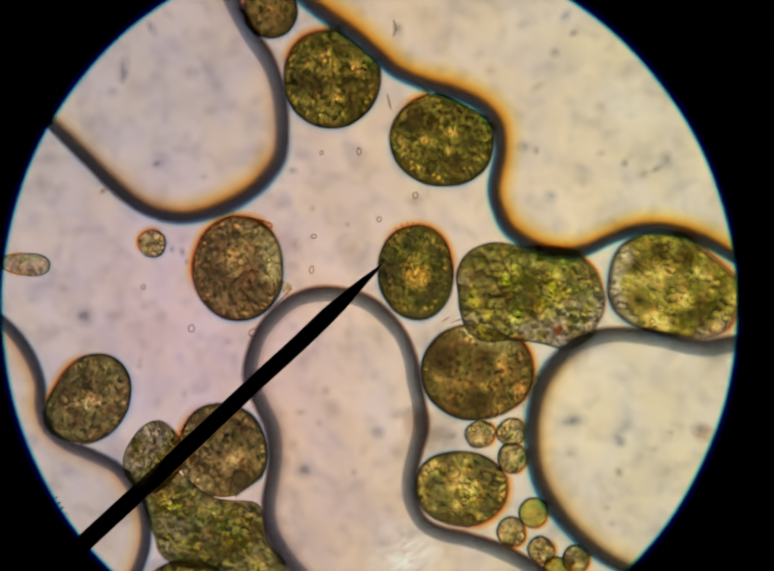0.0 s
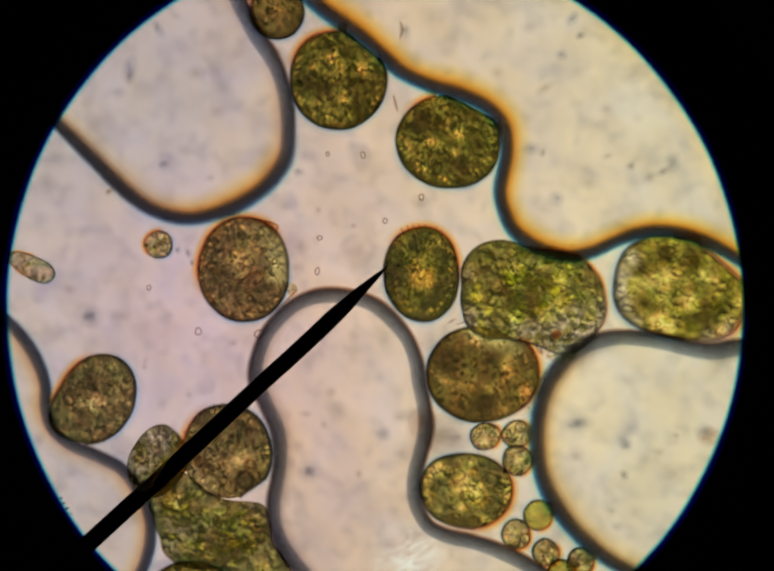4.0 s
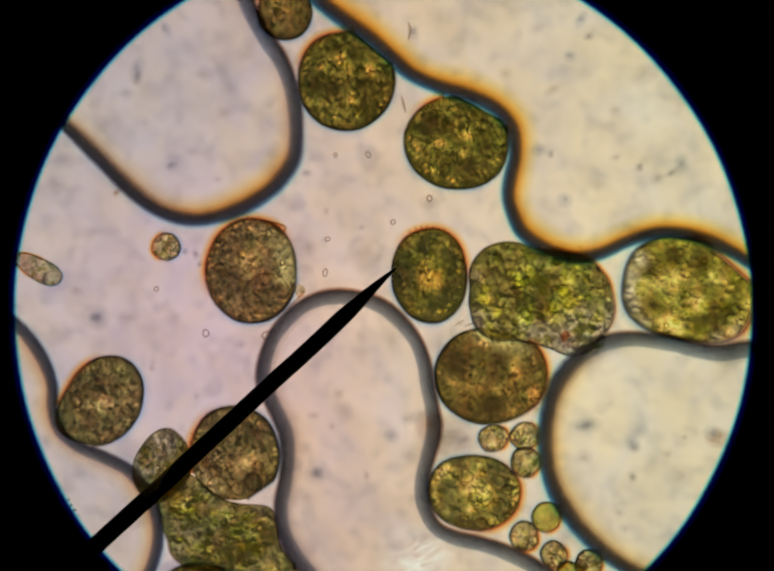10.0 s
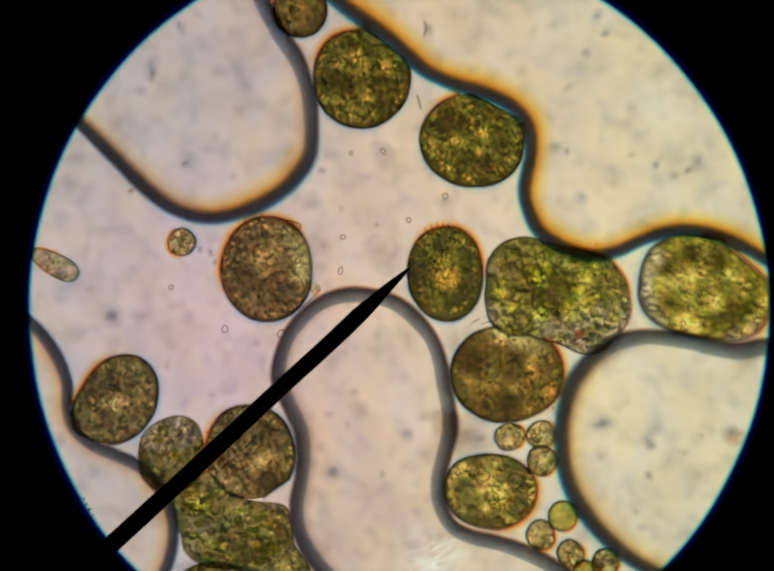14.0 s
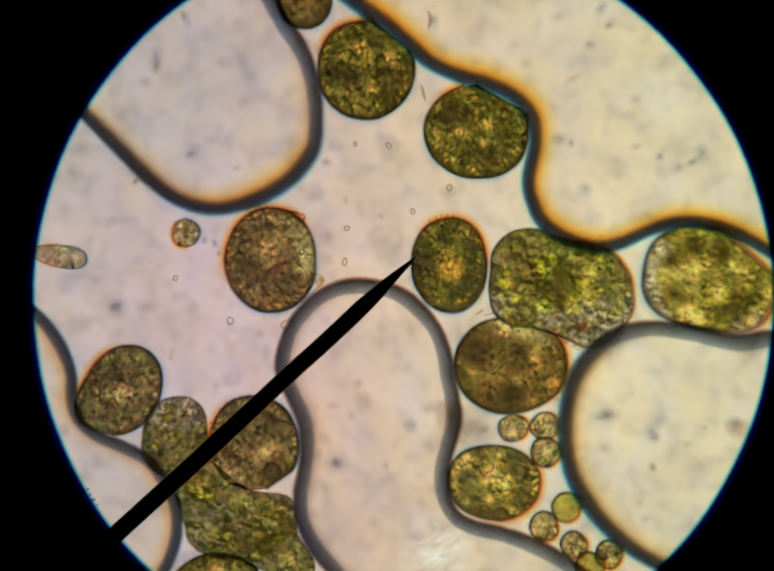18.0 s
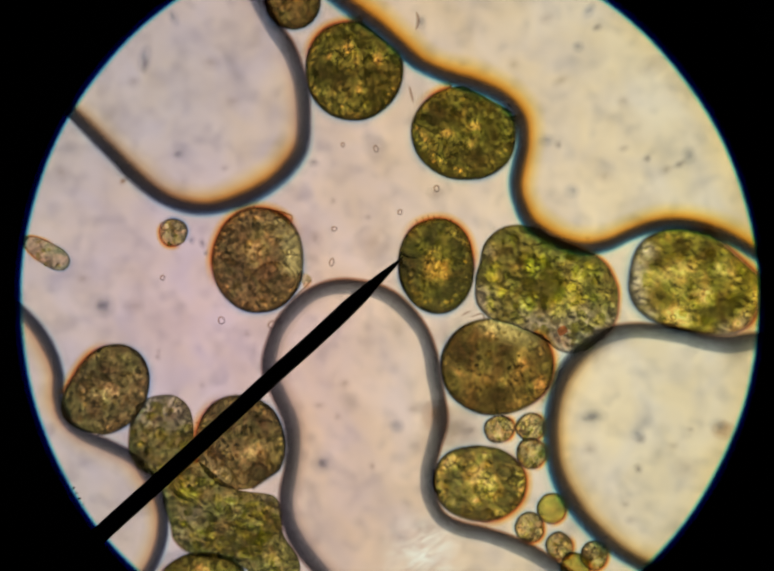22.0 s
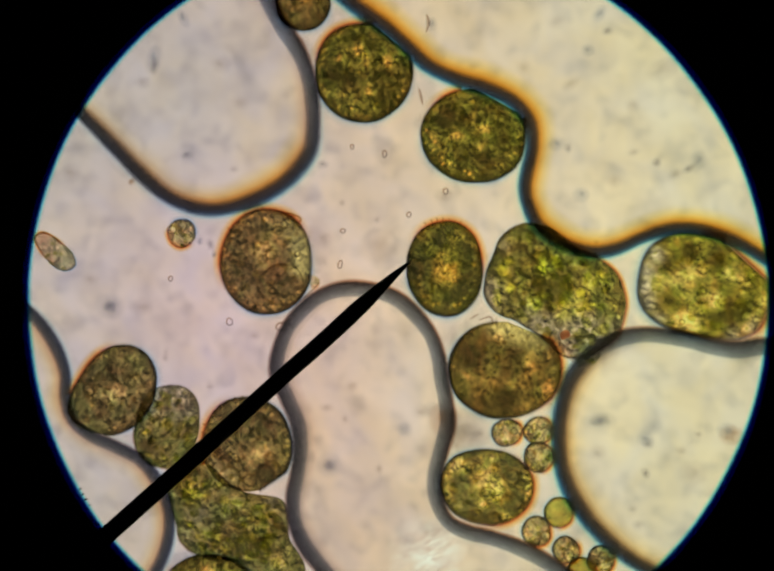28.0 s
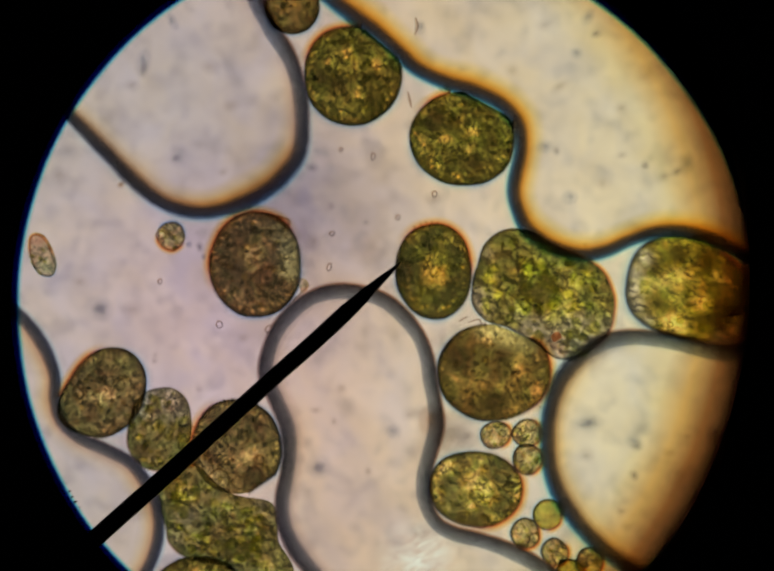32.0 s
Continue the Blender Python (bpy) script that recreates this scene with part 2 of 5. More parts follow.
def cell_material(name, dark, mid, light, spot, grain=100, patch=11, milky=0.1, stretch=(1.2, 0.75, 1), turn=10, painted_relief=1.0, lumps=0.5, joint=0.45,
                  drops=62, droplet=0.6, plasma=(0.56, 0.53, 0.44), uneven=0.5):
    """Cell contents: patches of pigment under packed grains, each with a lit and a shaded flank painted in."""
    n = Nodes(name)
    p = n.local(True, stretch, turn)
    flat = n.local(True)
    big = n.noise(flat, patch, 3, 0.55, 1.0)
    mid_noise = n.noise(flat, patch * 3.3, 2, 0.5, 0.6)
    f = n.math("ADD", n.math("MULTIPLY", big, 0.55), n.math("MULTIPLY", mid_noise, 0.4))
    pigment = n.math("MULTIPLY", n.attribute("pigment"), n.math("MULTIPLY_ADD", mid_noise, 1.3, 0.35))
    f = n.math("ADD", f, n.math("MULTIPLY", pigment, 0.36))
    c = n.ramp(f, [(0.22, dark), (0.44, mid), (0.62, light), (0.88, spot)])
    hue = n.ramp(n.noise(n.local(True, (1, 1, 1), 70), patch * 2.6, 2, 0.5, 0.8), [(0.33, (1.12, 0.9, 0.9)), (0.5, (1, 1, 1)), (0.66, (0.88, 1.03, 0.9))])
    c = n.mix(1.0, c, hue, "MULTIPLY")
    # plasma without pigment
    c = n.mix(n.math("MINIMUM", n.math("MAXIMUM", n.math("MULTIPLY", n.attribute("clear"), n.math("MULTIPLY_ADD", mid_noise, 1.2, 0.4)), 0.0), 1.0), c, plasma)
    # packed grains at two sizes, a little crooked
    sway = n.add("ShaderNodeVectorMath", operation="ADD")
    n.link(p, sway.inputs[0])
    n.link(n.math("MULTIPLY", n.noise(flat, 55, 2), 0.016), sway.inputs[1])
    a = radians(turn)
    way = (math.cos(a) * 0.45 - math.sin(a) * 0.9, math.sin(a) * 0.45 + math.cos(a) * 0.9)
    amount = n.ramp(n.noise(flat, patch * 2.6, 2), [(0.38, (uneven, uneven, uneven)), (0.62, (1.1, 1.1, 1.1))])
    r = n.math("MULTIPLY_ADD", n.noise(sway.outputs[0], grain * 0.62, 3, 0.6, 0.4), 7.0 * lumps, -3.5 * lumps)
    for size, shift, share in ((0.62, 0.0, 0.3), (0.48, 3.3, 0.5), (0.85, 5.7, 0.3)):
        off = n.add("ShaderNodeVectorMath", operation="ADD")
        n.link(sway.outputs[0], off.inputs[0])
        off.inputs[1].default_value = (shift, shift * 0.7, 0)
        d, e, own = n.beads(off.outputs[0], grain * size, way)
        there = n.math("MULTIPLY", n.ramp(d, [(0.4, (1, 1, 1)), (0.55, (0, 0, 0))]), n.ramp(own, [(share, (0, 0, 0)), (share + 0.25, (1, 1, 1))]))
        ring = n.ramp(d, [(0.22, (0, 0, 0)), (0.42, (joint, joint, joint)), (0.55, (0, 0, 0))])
        # painted emboss: lighter on the flank towards way, darker on the other
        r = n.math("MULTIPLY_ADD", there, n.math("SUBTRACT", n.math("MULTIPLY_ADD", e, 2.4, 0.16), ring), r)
    r = n.math("MULTIPLY", r, n.math("MULTIPLY", amount, painted_relief))
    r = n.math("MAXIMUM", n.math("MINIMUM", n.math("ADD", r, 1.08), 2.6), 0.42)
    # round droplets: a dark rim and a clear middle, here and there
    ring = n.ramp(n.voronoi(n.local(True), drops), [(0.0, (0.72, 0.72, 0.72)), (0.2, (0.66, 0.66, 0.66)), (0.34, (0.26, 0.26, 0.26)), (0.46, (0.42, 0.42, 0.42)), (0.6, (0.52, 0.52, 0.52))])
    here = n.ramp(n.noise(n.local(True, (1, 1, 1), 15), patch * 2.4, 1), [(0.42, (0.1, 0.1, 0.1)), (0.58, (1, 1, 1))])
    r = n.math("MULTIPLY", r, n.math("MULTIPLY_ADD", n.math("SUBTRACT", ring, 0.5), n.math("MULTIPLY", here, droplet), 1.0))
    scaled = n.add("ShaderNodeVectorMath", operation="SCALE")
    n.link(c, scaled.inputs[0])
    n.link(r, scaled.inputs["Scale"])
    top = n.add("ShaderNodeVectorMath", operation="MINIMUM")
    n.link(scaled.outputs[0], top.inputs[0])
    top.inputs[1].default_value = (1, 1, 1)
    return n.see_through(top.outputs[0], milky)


OLIVE = cell_material("olive_contents", (0.08, 0.068, 0.019), (0.138, 0.134, 0.03), (0.245, 0.232, 0.048), (0.66, 0.46, 0.11), grain=88, painted_relief=0.92)
DUSK = cell_material("dark_green_contents", (0.075, 0.07, 0.028), (0.122, 0.128, 0.035), (0.25, 0.23, 0.048), (0.68, 0.48, 0.1), grain=112, painted_relief=0.8)
BROWN = cell_material("brown_contents", (0.105, 0.086, 0.042), (0.195, 0.155, 0.068), (0.315, 0.255, 0.094), (0.66, 0.5, 0.2), grain=100, painted_relief=0.72, joint=0.25, droplet=0.3, plasma=(0.44, 0.46, 0.2))
KHAKI = cell_material("khaki_contents", (0.104, 0.088, 0.042), (0.19, 0.163, 0.066), (0.29, 0.256, 0.096), (0.6, 0.48, 0.19), grain=95, painted_relief=0.76, joint=0.25, droplet=0.3, plasma=(0.42, 0.42, 0.18))
UMBER = cell_material("umber_contents", (0.095, 0.07, 0.026), (0.165, 0.13, 0.042), (0.25, 0.195, 0.058), (0.56, 0.38, 0.12), grain=95, painted_relief=0.55, lumps=0.5, plasma=(0.6, 0.56, 0.24))
GREEN = cell_material("green_contents", (0.11, 0.102, 0.04), (0.152, 0.15, 0.047), (0.26, 0.256, 0.07), (0.58, 0.57, 0.13), grain=80, patch=10, painted_relief=0.9, stretch=(1, 0.95, 1), lumps=0.45, plasma=(0.42, 0.38, 0.33))
GOLD = cell_material("golden_green_contents", (0.135, 0.117, 0.026), (0.285, 0.255, 0.045), (0.48, 0.415, 0.1), (0.9, 0.7, 0.22), grain=72, patch=12, painted_relief=0.75, turn=72, stretch=(1.1, 0.8, 1), lumps=0.5, drops=48, droplet=0.3)
FRESH = cell_material("fresh_green_contents", (0.19, 0.182, 0.064), (0.335, 0.317, 0.085), (0.54, 0.48, 0.14), (0.85, 0.66, 0.3), grain=70, patch=15, painted_relief=0.75, stretch=(1, 1, 1), drops=46, droplet=1.0)
CLEAR = cell_material("clear_plasma", (0.74, 0.72, 0.62), (0.86, 0.84, 0.75), (0.94, 0.92, 0.85), (1.0, 0.98, 0.93), grain=70, painted_relief=0.4)
CLEAR_GREEN = cell_material("clear_green_plasma", (0.56, 0.53, 0.44), (0.68, 0.65, 0.54), (0.8, 0.77, 0.66), (1.0, 0.96, 0.84), grain=70, painted_relief=0.4)
PALE = cell_material("pale_contents", (0.27, 0.23, 0.13), (0.4, 0.35, 0.19), (0.6, 0.53, 0.28), (0.95, 0.85, 0.5), grain=58, patch=22, painted_relief=0.85, stretch=(1.2, 0.8, 1), turn=50, drops=46, droplet=0.8)
YOLK = cell_material("yellow_contents", (0.36, 0.32, 0.1), (0.5, 0.45, 0.11), (0.66, 0.58, 0.14), (0.95, 0.83, 0.3), grain=45, patch=16, painted_relief=0.3, joint=0.2, droplet=0.0)
MOSS = cell_material("moss_green_contents", (0.128, 0.122, 0.052), (0.192, 0.192, 0.07), (0.29, 0.285, 0.092), (0.54, 0.5, 0.16), grain=80, patch=11, painted_relief=0.85, stretch=(1, 0.95, 1), lumps=0.45, plasma=(0.46, 0.43, 0.32))


def grain_material(name, stops, milky=0.45):
    n = Nodes(name)
    r = n.add("ShaderNodeNewGeometry").outputs["Random Per Island"]
    c = n.ramp(r, stops)
    c = n.mix(1.0, c, n.ramp(n.noise(n.local(), 120, 2), [(0.3, (0.7, 0.7, 0.7)), (0.6, (1, 1, 1))]), "MULTIPLY")
    return n.see_through(c, milky)


GRAINS_OLIVE = grain_material("olive_grains", [(0, (0.7, 0.68, 0.4)), (0.5, (0.9, 0.88, 0.6)), (1, (1, 0.98, 0.8))], 0.08)
GRAINS_BROWN = grain_material("brown_grains", [(0, (0.7, 0.6, 0.45)), (0.5, (0.9, 0.82, 0.65)), (1, (1, 0.96, 0.85))], 0.08)
GRAINS_GREEN = grain_material("green_grains", [(0, (0.7, 0.72, 0.35)), (0.5, (0.9, 0.92, 0.5)), (1, (1, 1, 0.75))], 0.08)


def plastid_material():
    n = Nodes("chloroplast_green")
    r = n.add("ShaderNodeObjectInfo").outputs["Random"]
    c = n.ramp(r, [(0, (0.84, 0.9, 0.55)), (0.5, (0.92, 0.97, 0.6)), (0.85, (0.98, 1.0, 0.66)), (1, (1, 1, 0.75))])
    c = n.mix(1.0, c, n.ramp(n.noise(n.local(), 150, 2), [(0.3, (0.6, 0.62, 0.5)), (0.6, (1, 1, 1))]), "MULTIPLY")
    return n.see_through(c, 0.15)


PLASTID = plastid_material()


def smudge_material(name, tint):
    """A soft speck of silt, thickest in the middle; in violet, the painted shade of the pupil."""
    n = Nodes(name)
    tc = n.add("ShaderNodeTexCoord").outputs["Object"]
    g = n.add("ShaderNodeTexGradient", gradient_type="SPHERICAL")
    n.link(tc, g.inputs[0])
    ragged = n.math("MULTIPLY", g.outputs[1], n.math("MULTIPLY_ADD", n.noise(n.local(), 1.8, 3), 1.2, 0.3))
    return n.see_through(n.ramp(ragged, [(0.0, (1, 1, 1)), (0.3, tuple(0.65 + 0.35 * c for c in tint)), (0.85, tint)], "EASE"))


SILT_BLUE = smudge_material("blue_gray_silt", (0.6, 0.64, 0.72))
SILT_GRAY = smudge_material("gray_silt", (0.78, 0.76, 0.76))
SILT_DARK = smudge_material("dark_silt", (0.58, 0.58, 0.62))
SILT_BROWN = smudge_material("rusty_silt", (0.62, 0.45, 0.33))
SILT_TAUPE = smudge_material("taupe_silt", (0.6, 0.57, 0.52))
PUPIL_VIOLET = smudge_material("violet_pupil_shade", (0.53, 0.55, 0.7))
EYESPOT = grain_material("red_eyespot", [(0, (0.95, 0.4, 0.25)), (1, (1.0, 0.5, 0.3))], 0.3)
FLAKE = cell_material("torn_wall", (0.75, 0.5, 0.3), (0.85, 0.66, 0.45), (0.95, 0.8, 0.6), (1, 0.9, 0.75), grain=60, painted_relief=0.5)
GHOST = rim_material("ghost_wall", [(0, (1, 1, 1)), (0.35, (0.5, 0.46, 0.46)), (0.6, (0.62, 0.6, 0.6)), (1, (1, 1, 1))],
                     [(0, (1, 1, 1)), (0.35, (0.5, 0.38, 0.32)), (0.6, (0.7, 0.6, 0.5)), (1, (1, 1, 1))])


DROPLET = rim_material("droplet_rim", [(0, (1, 1, 1)), (0.3, (0.9, 0.9, 0.85)), (0.55, (0.45, 0.42, 0.34)), (0.75, (0.7, 0.68, 0.6)), (1, (1, 1, 1))],
                       [(0, (1, 1, 1)), (0.3, (0.95, 0.9, 0.8)), (0.55, (0.5, 0.38, 0.24)), (0.75, (0.8, 0.7, 0.55)), (1, (1, 1, 1))])


def stop_fringe_material():
    # the lens's blue and cyan fringe painted as a ramp from black to clear
    n = Nodes("field_edge_fringe")
    return n.see_through(n.ramp(n.attribute("across"), [(0, (0.0, 0.0, 0.0)), (0.15, (0.0, 0.0, 0.02)), (0.42, (0.0, 0.0, 0.05)), (0.56, (0.0, 0.02, 0.19)), (0.66, (0.08, 0.45, 0.68)), (0.76, (0.4, 0.92, 1.0)), (0.88, (0.92, 1, 1)), (1, (1, 1, 1))]))


FIELD_EDGE = stop_fringe_material()


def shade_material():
    # vignette shade painted as a ramp: clear, amber, brown, black
    n = Nodes("vignette_shade")
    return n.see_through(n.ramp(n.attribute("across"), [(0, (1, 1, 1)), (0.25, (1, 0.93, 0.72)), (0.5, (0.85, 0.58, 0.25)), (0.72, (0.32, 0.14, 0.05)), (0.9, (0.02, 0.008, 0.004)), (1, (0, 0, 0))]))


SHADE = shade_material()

# ---- mesh helpers ----
def build(name, verts, faces, material, parent=None, label="", attrs=None, smooth=True):
    me = bpy.data.meshes.new(name)
    me.from_pydata([tuple(v) for v in verts], [], faces)
    me.materials.append(material)
    if smooth:
        me.polygons.foreach_set("use_smooth", [True] * len(me.polygons))
    for key, values in (attrs or {}).items():
        a = me.attributes.new(key, "FLOAT", "POINT")
        a.data.foreach_set("value", np.asarray(values, dtype=np.float32))
    me.update()
    ob = new(name, me)
    if parent is not None:
        ob.parent = parent
    if label:
        ob["label"] = label
    return ob


def sheet(cols, rows, close=False):
    """Faces of a grid: cols points across, rows along; close joins the last row to the first."""
    out = []
    for j in range(rows if close else rows - 1):
        k = (j + 1) % rows
        for i in range(cols - 1):
            out.append((j * cols + i, j * cols + i + 1, k * cols + i + 1, k * cols + i))
    return out


def spline(points, step=7.0):
    """A smooth line through a few points of the plan, in even steps."""
    p = [np.array(q, float) for q in points]
    p = [2 * p[0] - p[1], *p, 2 * p[-1] - p[-2]]
    out = []
    for a, b, c, d in zip(p, p[1:], p[2:], p[3:]):
        n = max(2, int(np.hypot(*(c - b)[:2]) / step))
        for s in np.linspace(0, 1, n, endpoint=False):
            out.append(0.5 * (2 * b + (c - a) * s + (2 * a - 5 * b + 4 * c - d) * s ** 2 + (3 * b - a - 3 * c + d) * s ** 3))
    out.append(p[-2])
    return np.array(out)


# ---- structure: stage, lamp well, slide ----
def ring_mesh(name, r0, r1, z0, z1, centre, material, parent=None, label="", seg=160):
    """A flat ring with thickness."""
    cx, cy = centre
    verts = []
    for k in range(seg):
        a = 2 * math.pi * k / seg
        c, s = math.cos(a), math.sin(a)
        for r, z in ((r0, z0), (r0, z1), (r1, z1), (r1, z0)):
            verts.append((cx + r * c, cy + r * s, z))
    faces = []
    for k in range(seg):
        m = (k + 1) % seg
        for i in range(4):
            j = (i + 1) % 4
            faces.append((k * 4 + i, m * 4 + i, m * 4 + j, k * 4 + j))
    ob = build(name, verts, faces, material, parent, label, smooth=False)
    return ob


stage = ring_mesh("stage", 1.15, 1.9, -0.09, -0.034, (0, 0), BLACK)
tagged(stage, "black anodised microscope stage with a round light well", "microscope stage", kind="structure")
well = ring_mesh("lamp_well", 1.42, 1.5, -2.6, -0.09, (0, 0), BLACK)
tagged(well, "black tube of the lamp well under the stage", "lamp well", kind="structure")
room_floor = ring_mesh("floor", 0.0, 4.0, -2.68, -2.6, (0, 0), BLACK)
tagged(room_floor, "black base plate of the microscope", "floor", kind="structure")
diffuser = build("lamp_diffuser", [(1.42 * math.cos(2 * math.pi * k / 96), 1.42 * math.sin(2 * math.pi * k / 96), -0.12) for k in range(96)], [tuple(range(96))], OPAL, smooth=False)
tagged(diffuser, "white opal glass diffuser over the substage lamp", "diffuser", kind="structure")


def glass_slide():
    x, y, t, b = 1.32, 1.18, 0.034, 0.006
    bm = bmesh.new()
    bmesh.ops.create_cube(bm, size=1, matrix=Matrix.Translation((0, 0, -t / 2)) @ Matrix.Diagonal((2 * x, 2 * y, t, 1)))
    bmesh.ops.bevel(bm, geom=[e for e in bm.edges], offset=b, segments=2, affect="EDGES")
    me = bpy.data.meshes.new("glass_slide")
    bm.to_mesh(me)
    bm.free()
    me.materials.append(SLIDE)
    ob = new("glass_slide", me)
    return tagged(ob, "wet glass slide with the light's rose and straw tones painted in", "glass slide", kind="structure")


glass_slide()

# ---- the eyepiece: field stop, its bright edge, the pointer ----
FIELD = (810.1, 607.4)
RADIUS = 0.7500
STOP_Z = 0.046


def eyepiece():
    base = new("eyepiece_diaphragm")
    c = at(*FIELD, STOP_Z)
    k = (D - STOP_Z) / D
    r = RADIUS * k
    ring_mesh("stop_ring", r + 0.0125, 1.62, STOP_Z - 0.003, STOP_Z + 0.001, c[:2], BLACK, base, "matt black field stop ring", 256)
    ring_mesh("barrel", 1.5, 1.62, -0.034, STOP_Z - 0.003, c[:2], BLACK, base, "black barrel wall", 128)
    seg, cols, verts, u = 256, 9, [], []
    for j in range(seg):
        a = 2 * math.pi * j / seg
        w = 0.0012 * math.sin(5 * a + 1) + 0.0008 * math.sin(17 * a)
        for i in range(cols):
            s = i / (cols - 1)
            rr = r + 0.0145 - 0.026 * s + w * s
            verts.append((c.x + rr * math.cos(a), c.y + rr * math.sin(a), STOP_Z + 0.004 - 0.003 * s))
            u.append(s)
    build("rim_fringe", verts, sheet(cols, seg, True), FIELD_EDGE, base, "thin blue and cyan edge of the field", {"across": u})
    # pointer: a tapered needle with a rounded section, a little bent
    line = spline([(838, 517, 0.6), (822, 533, 4.4), (803, 550, 7.4), (776, 575, 11.6), (750, 600, 15.0), (723, 625, 16.8), (697, 650, 17.0), (643, 700, 17.0), (587, 750, 17.0), (532, 801, 17.2), (425, 900, 17.8), (370, 951, 18.0), (228, 1080, 18.4), (120, 1180, 18.4)], 12)
    verts, cols = [], 12
    for j, (x, y, hw) in enumerate(line):
        d = line[min(j + 1, len(line) - 1)][:2] - line[max(j - 1, 0)][:2]
        d = d / np.hypot(*d)
        nx, ny = -d[1], d[0]
        for i in range(cols):
            a = 2 * math.pi * i / cols
            o = hw * math.cos(a)
            zz = STOP_Z - 0.001 + min(hw / 1000, 0.012) * 0.55 * math.sin(a)
            verts.append(at(x + nx * o, y + ny * o, zz))
    n = len(line)
    faces = []
    for j in range(n - 1):
        for i in range(cols):
            k2 = (i + 1) % cols
            faces.append((j * cols + i, j * cols + k2, (j + 1) * cols + k2, (j + 1) * cols + i))
    faces += [tuple(range(cols)), tuple(range((n - 1) * cols, n * cols))]
    build("pointer", verts, faces, INK, base, "black tapered pointer needle")
    # dust on the rim of the stop
    verts, faces, u = [], [], []
    for px, py, w in ((171, 990, 3), (182, 1012, 4), (176, 1001, 3), (191, 1022, 2)):
        p = at(px, py, STOP_Z + 0.005)
        b = len(verts)
        verts += [p + Vector((-w, -w * 0.6, 0)) / 1000, p + Vector((w * 1.6, w * 0.9, 0)) / 1000, p + Vector((-w * 0.4, w, 0)) / 1000, p + Vector((0, 0, 0.004))]
        faces += [(b, b + 1, b + 3), (b + 1, b + 2, b + 3), (b + 2, b, b + 3)]
    build("rim_dust", verts, faces, INK, base, "black dust grains on the ring's edge", smooth=False)
    return tagged(base, "black eyepiece field stop ring with a tapered pointer needle", "eyepiece")


eyepiece()


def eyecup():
    """An added ring, no real part: a painted vignette that slides over the field as the viewer shifts."""
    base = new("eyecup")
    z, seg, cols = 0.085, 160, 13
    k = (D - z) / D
    for part_name, r0, r1, mat, label in (("vignette_edge", 0.76, 0.97, SHADE, "amber-brown vignette painted on the inner edge"),):
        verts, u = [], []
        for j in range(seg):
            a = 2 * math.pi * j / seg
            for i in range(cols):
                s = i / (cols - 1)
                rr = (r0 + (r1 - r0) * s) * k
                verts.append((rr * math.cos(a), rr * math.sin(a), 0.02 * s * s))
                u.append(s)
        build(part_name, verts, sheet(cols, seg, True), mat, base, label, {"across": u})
    ring_mesh("cup_ring", 0.97 * k, 1.9, -0.015, 0.02, (0, 0), BLACK, base, "added black ring outside the vignette")
    # added disc whose violet tint stands in for the pupil's shadow
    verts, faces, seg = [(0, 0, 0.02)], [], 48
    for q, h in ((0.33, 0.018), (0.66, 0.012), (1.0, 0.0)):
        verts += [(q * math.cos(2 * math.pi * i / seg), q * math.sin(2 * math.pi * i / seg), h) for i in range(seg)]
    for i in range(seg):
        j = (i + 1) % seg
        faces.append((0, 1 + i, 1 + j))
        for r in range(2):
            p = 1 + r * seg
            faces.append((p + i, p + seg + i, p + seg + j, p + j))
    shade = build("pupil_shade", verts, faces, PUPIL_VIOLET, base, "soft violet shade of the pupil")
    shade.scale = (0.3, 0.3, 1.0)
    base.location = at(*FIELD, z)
    return tagged(base, "added ring with a painted amber-to-black vignette", "eyecup")


VIGNETTE = eyecup()
PUPIL = [o for o in VIGNETTE.children if o.name.startswith("pupil_shade")][0]


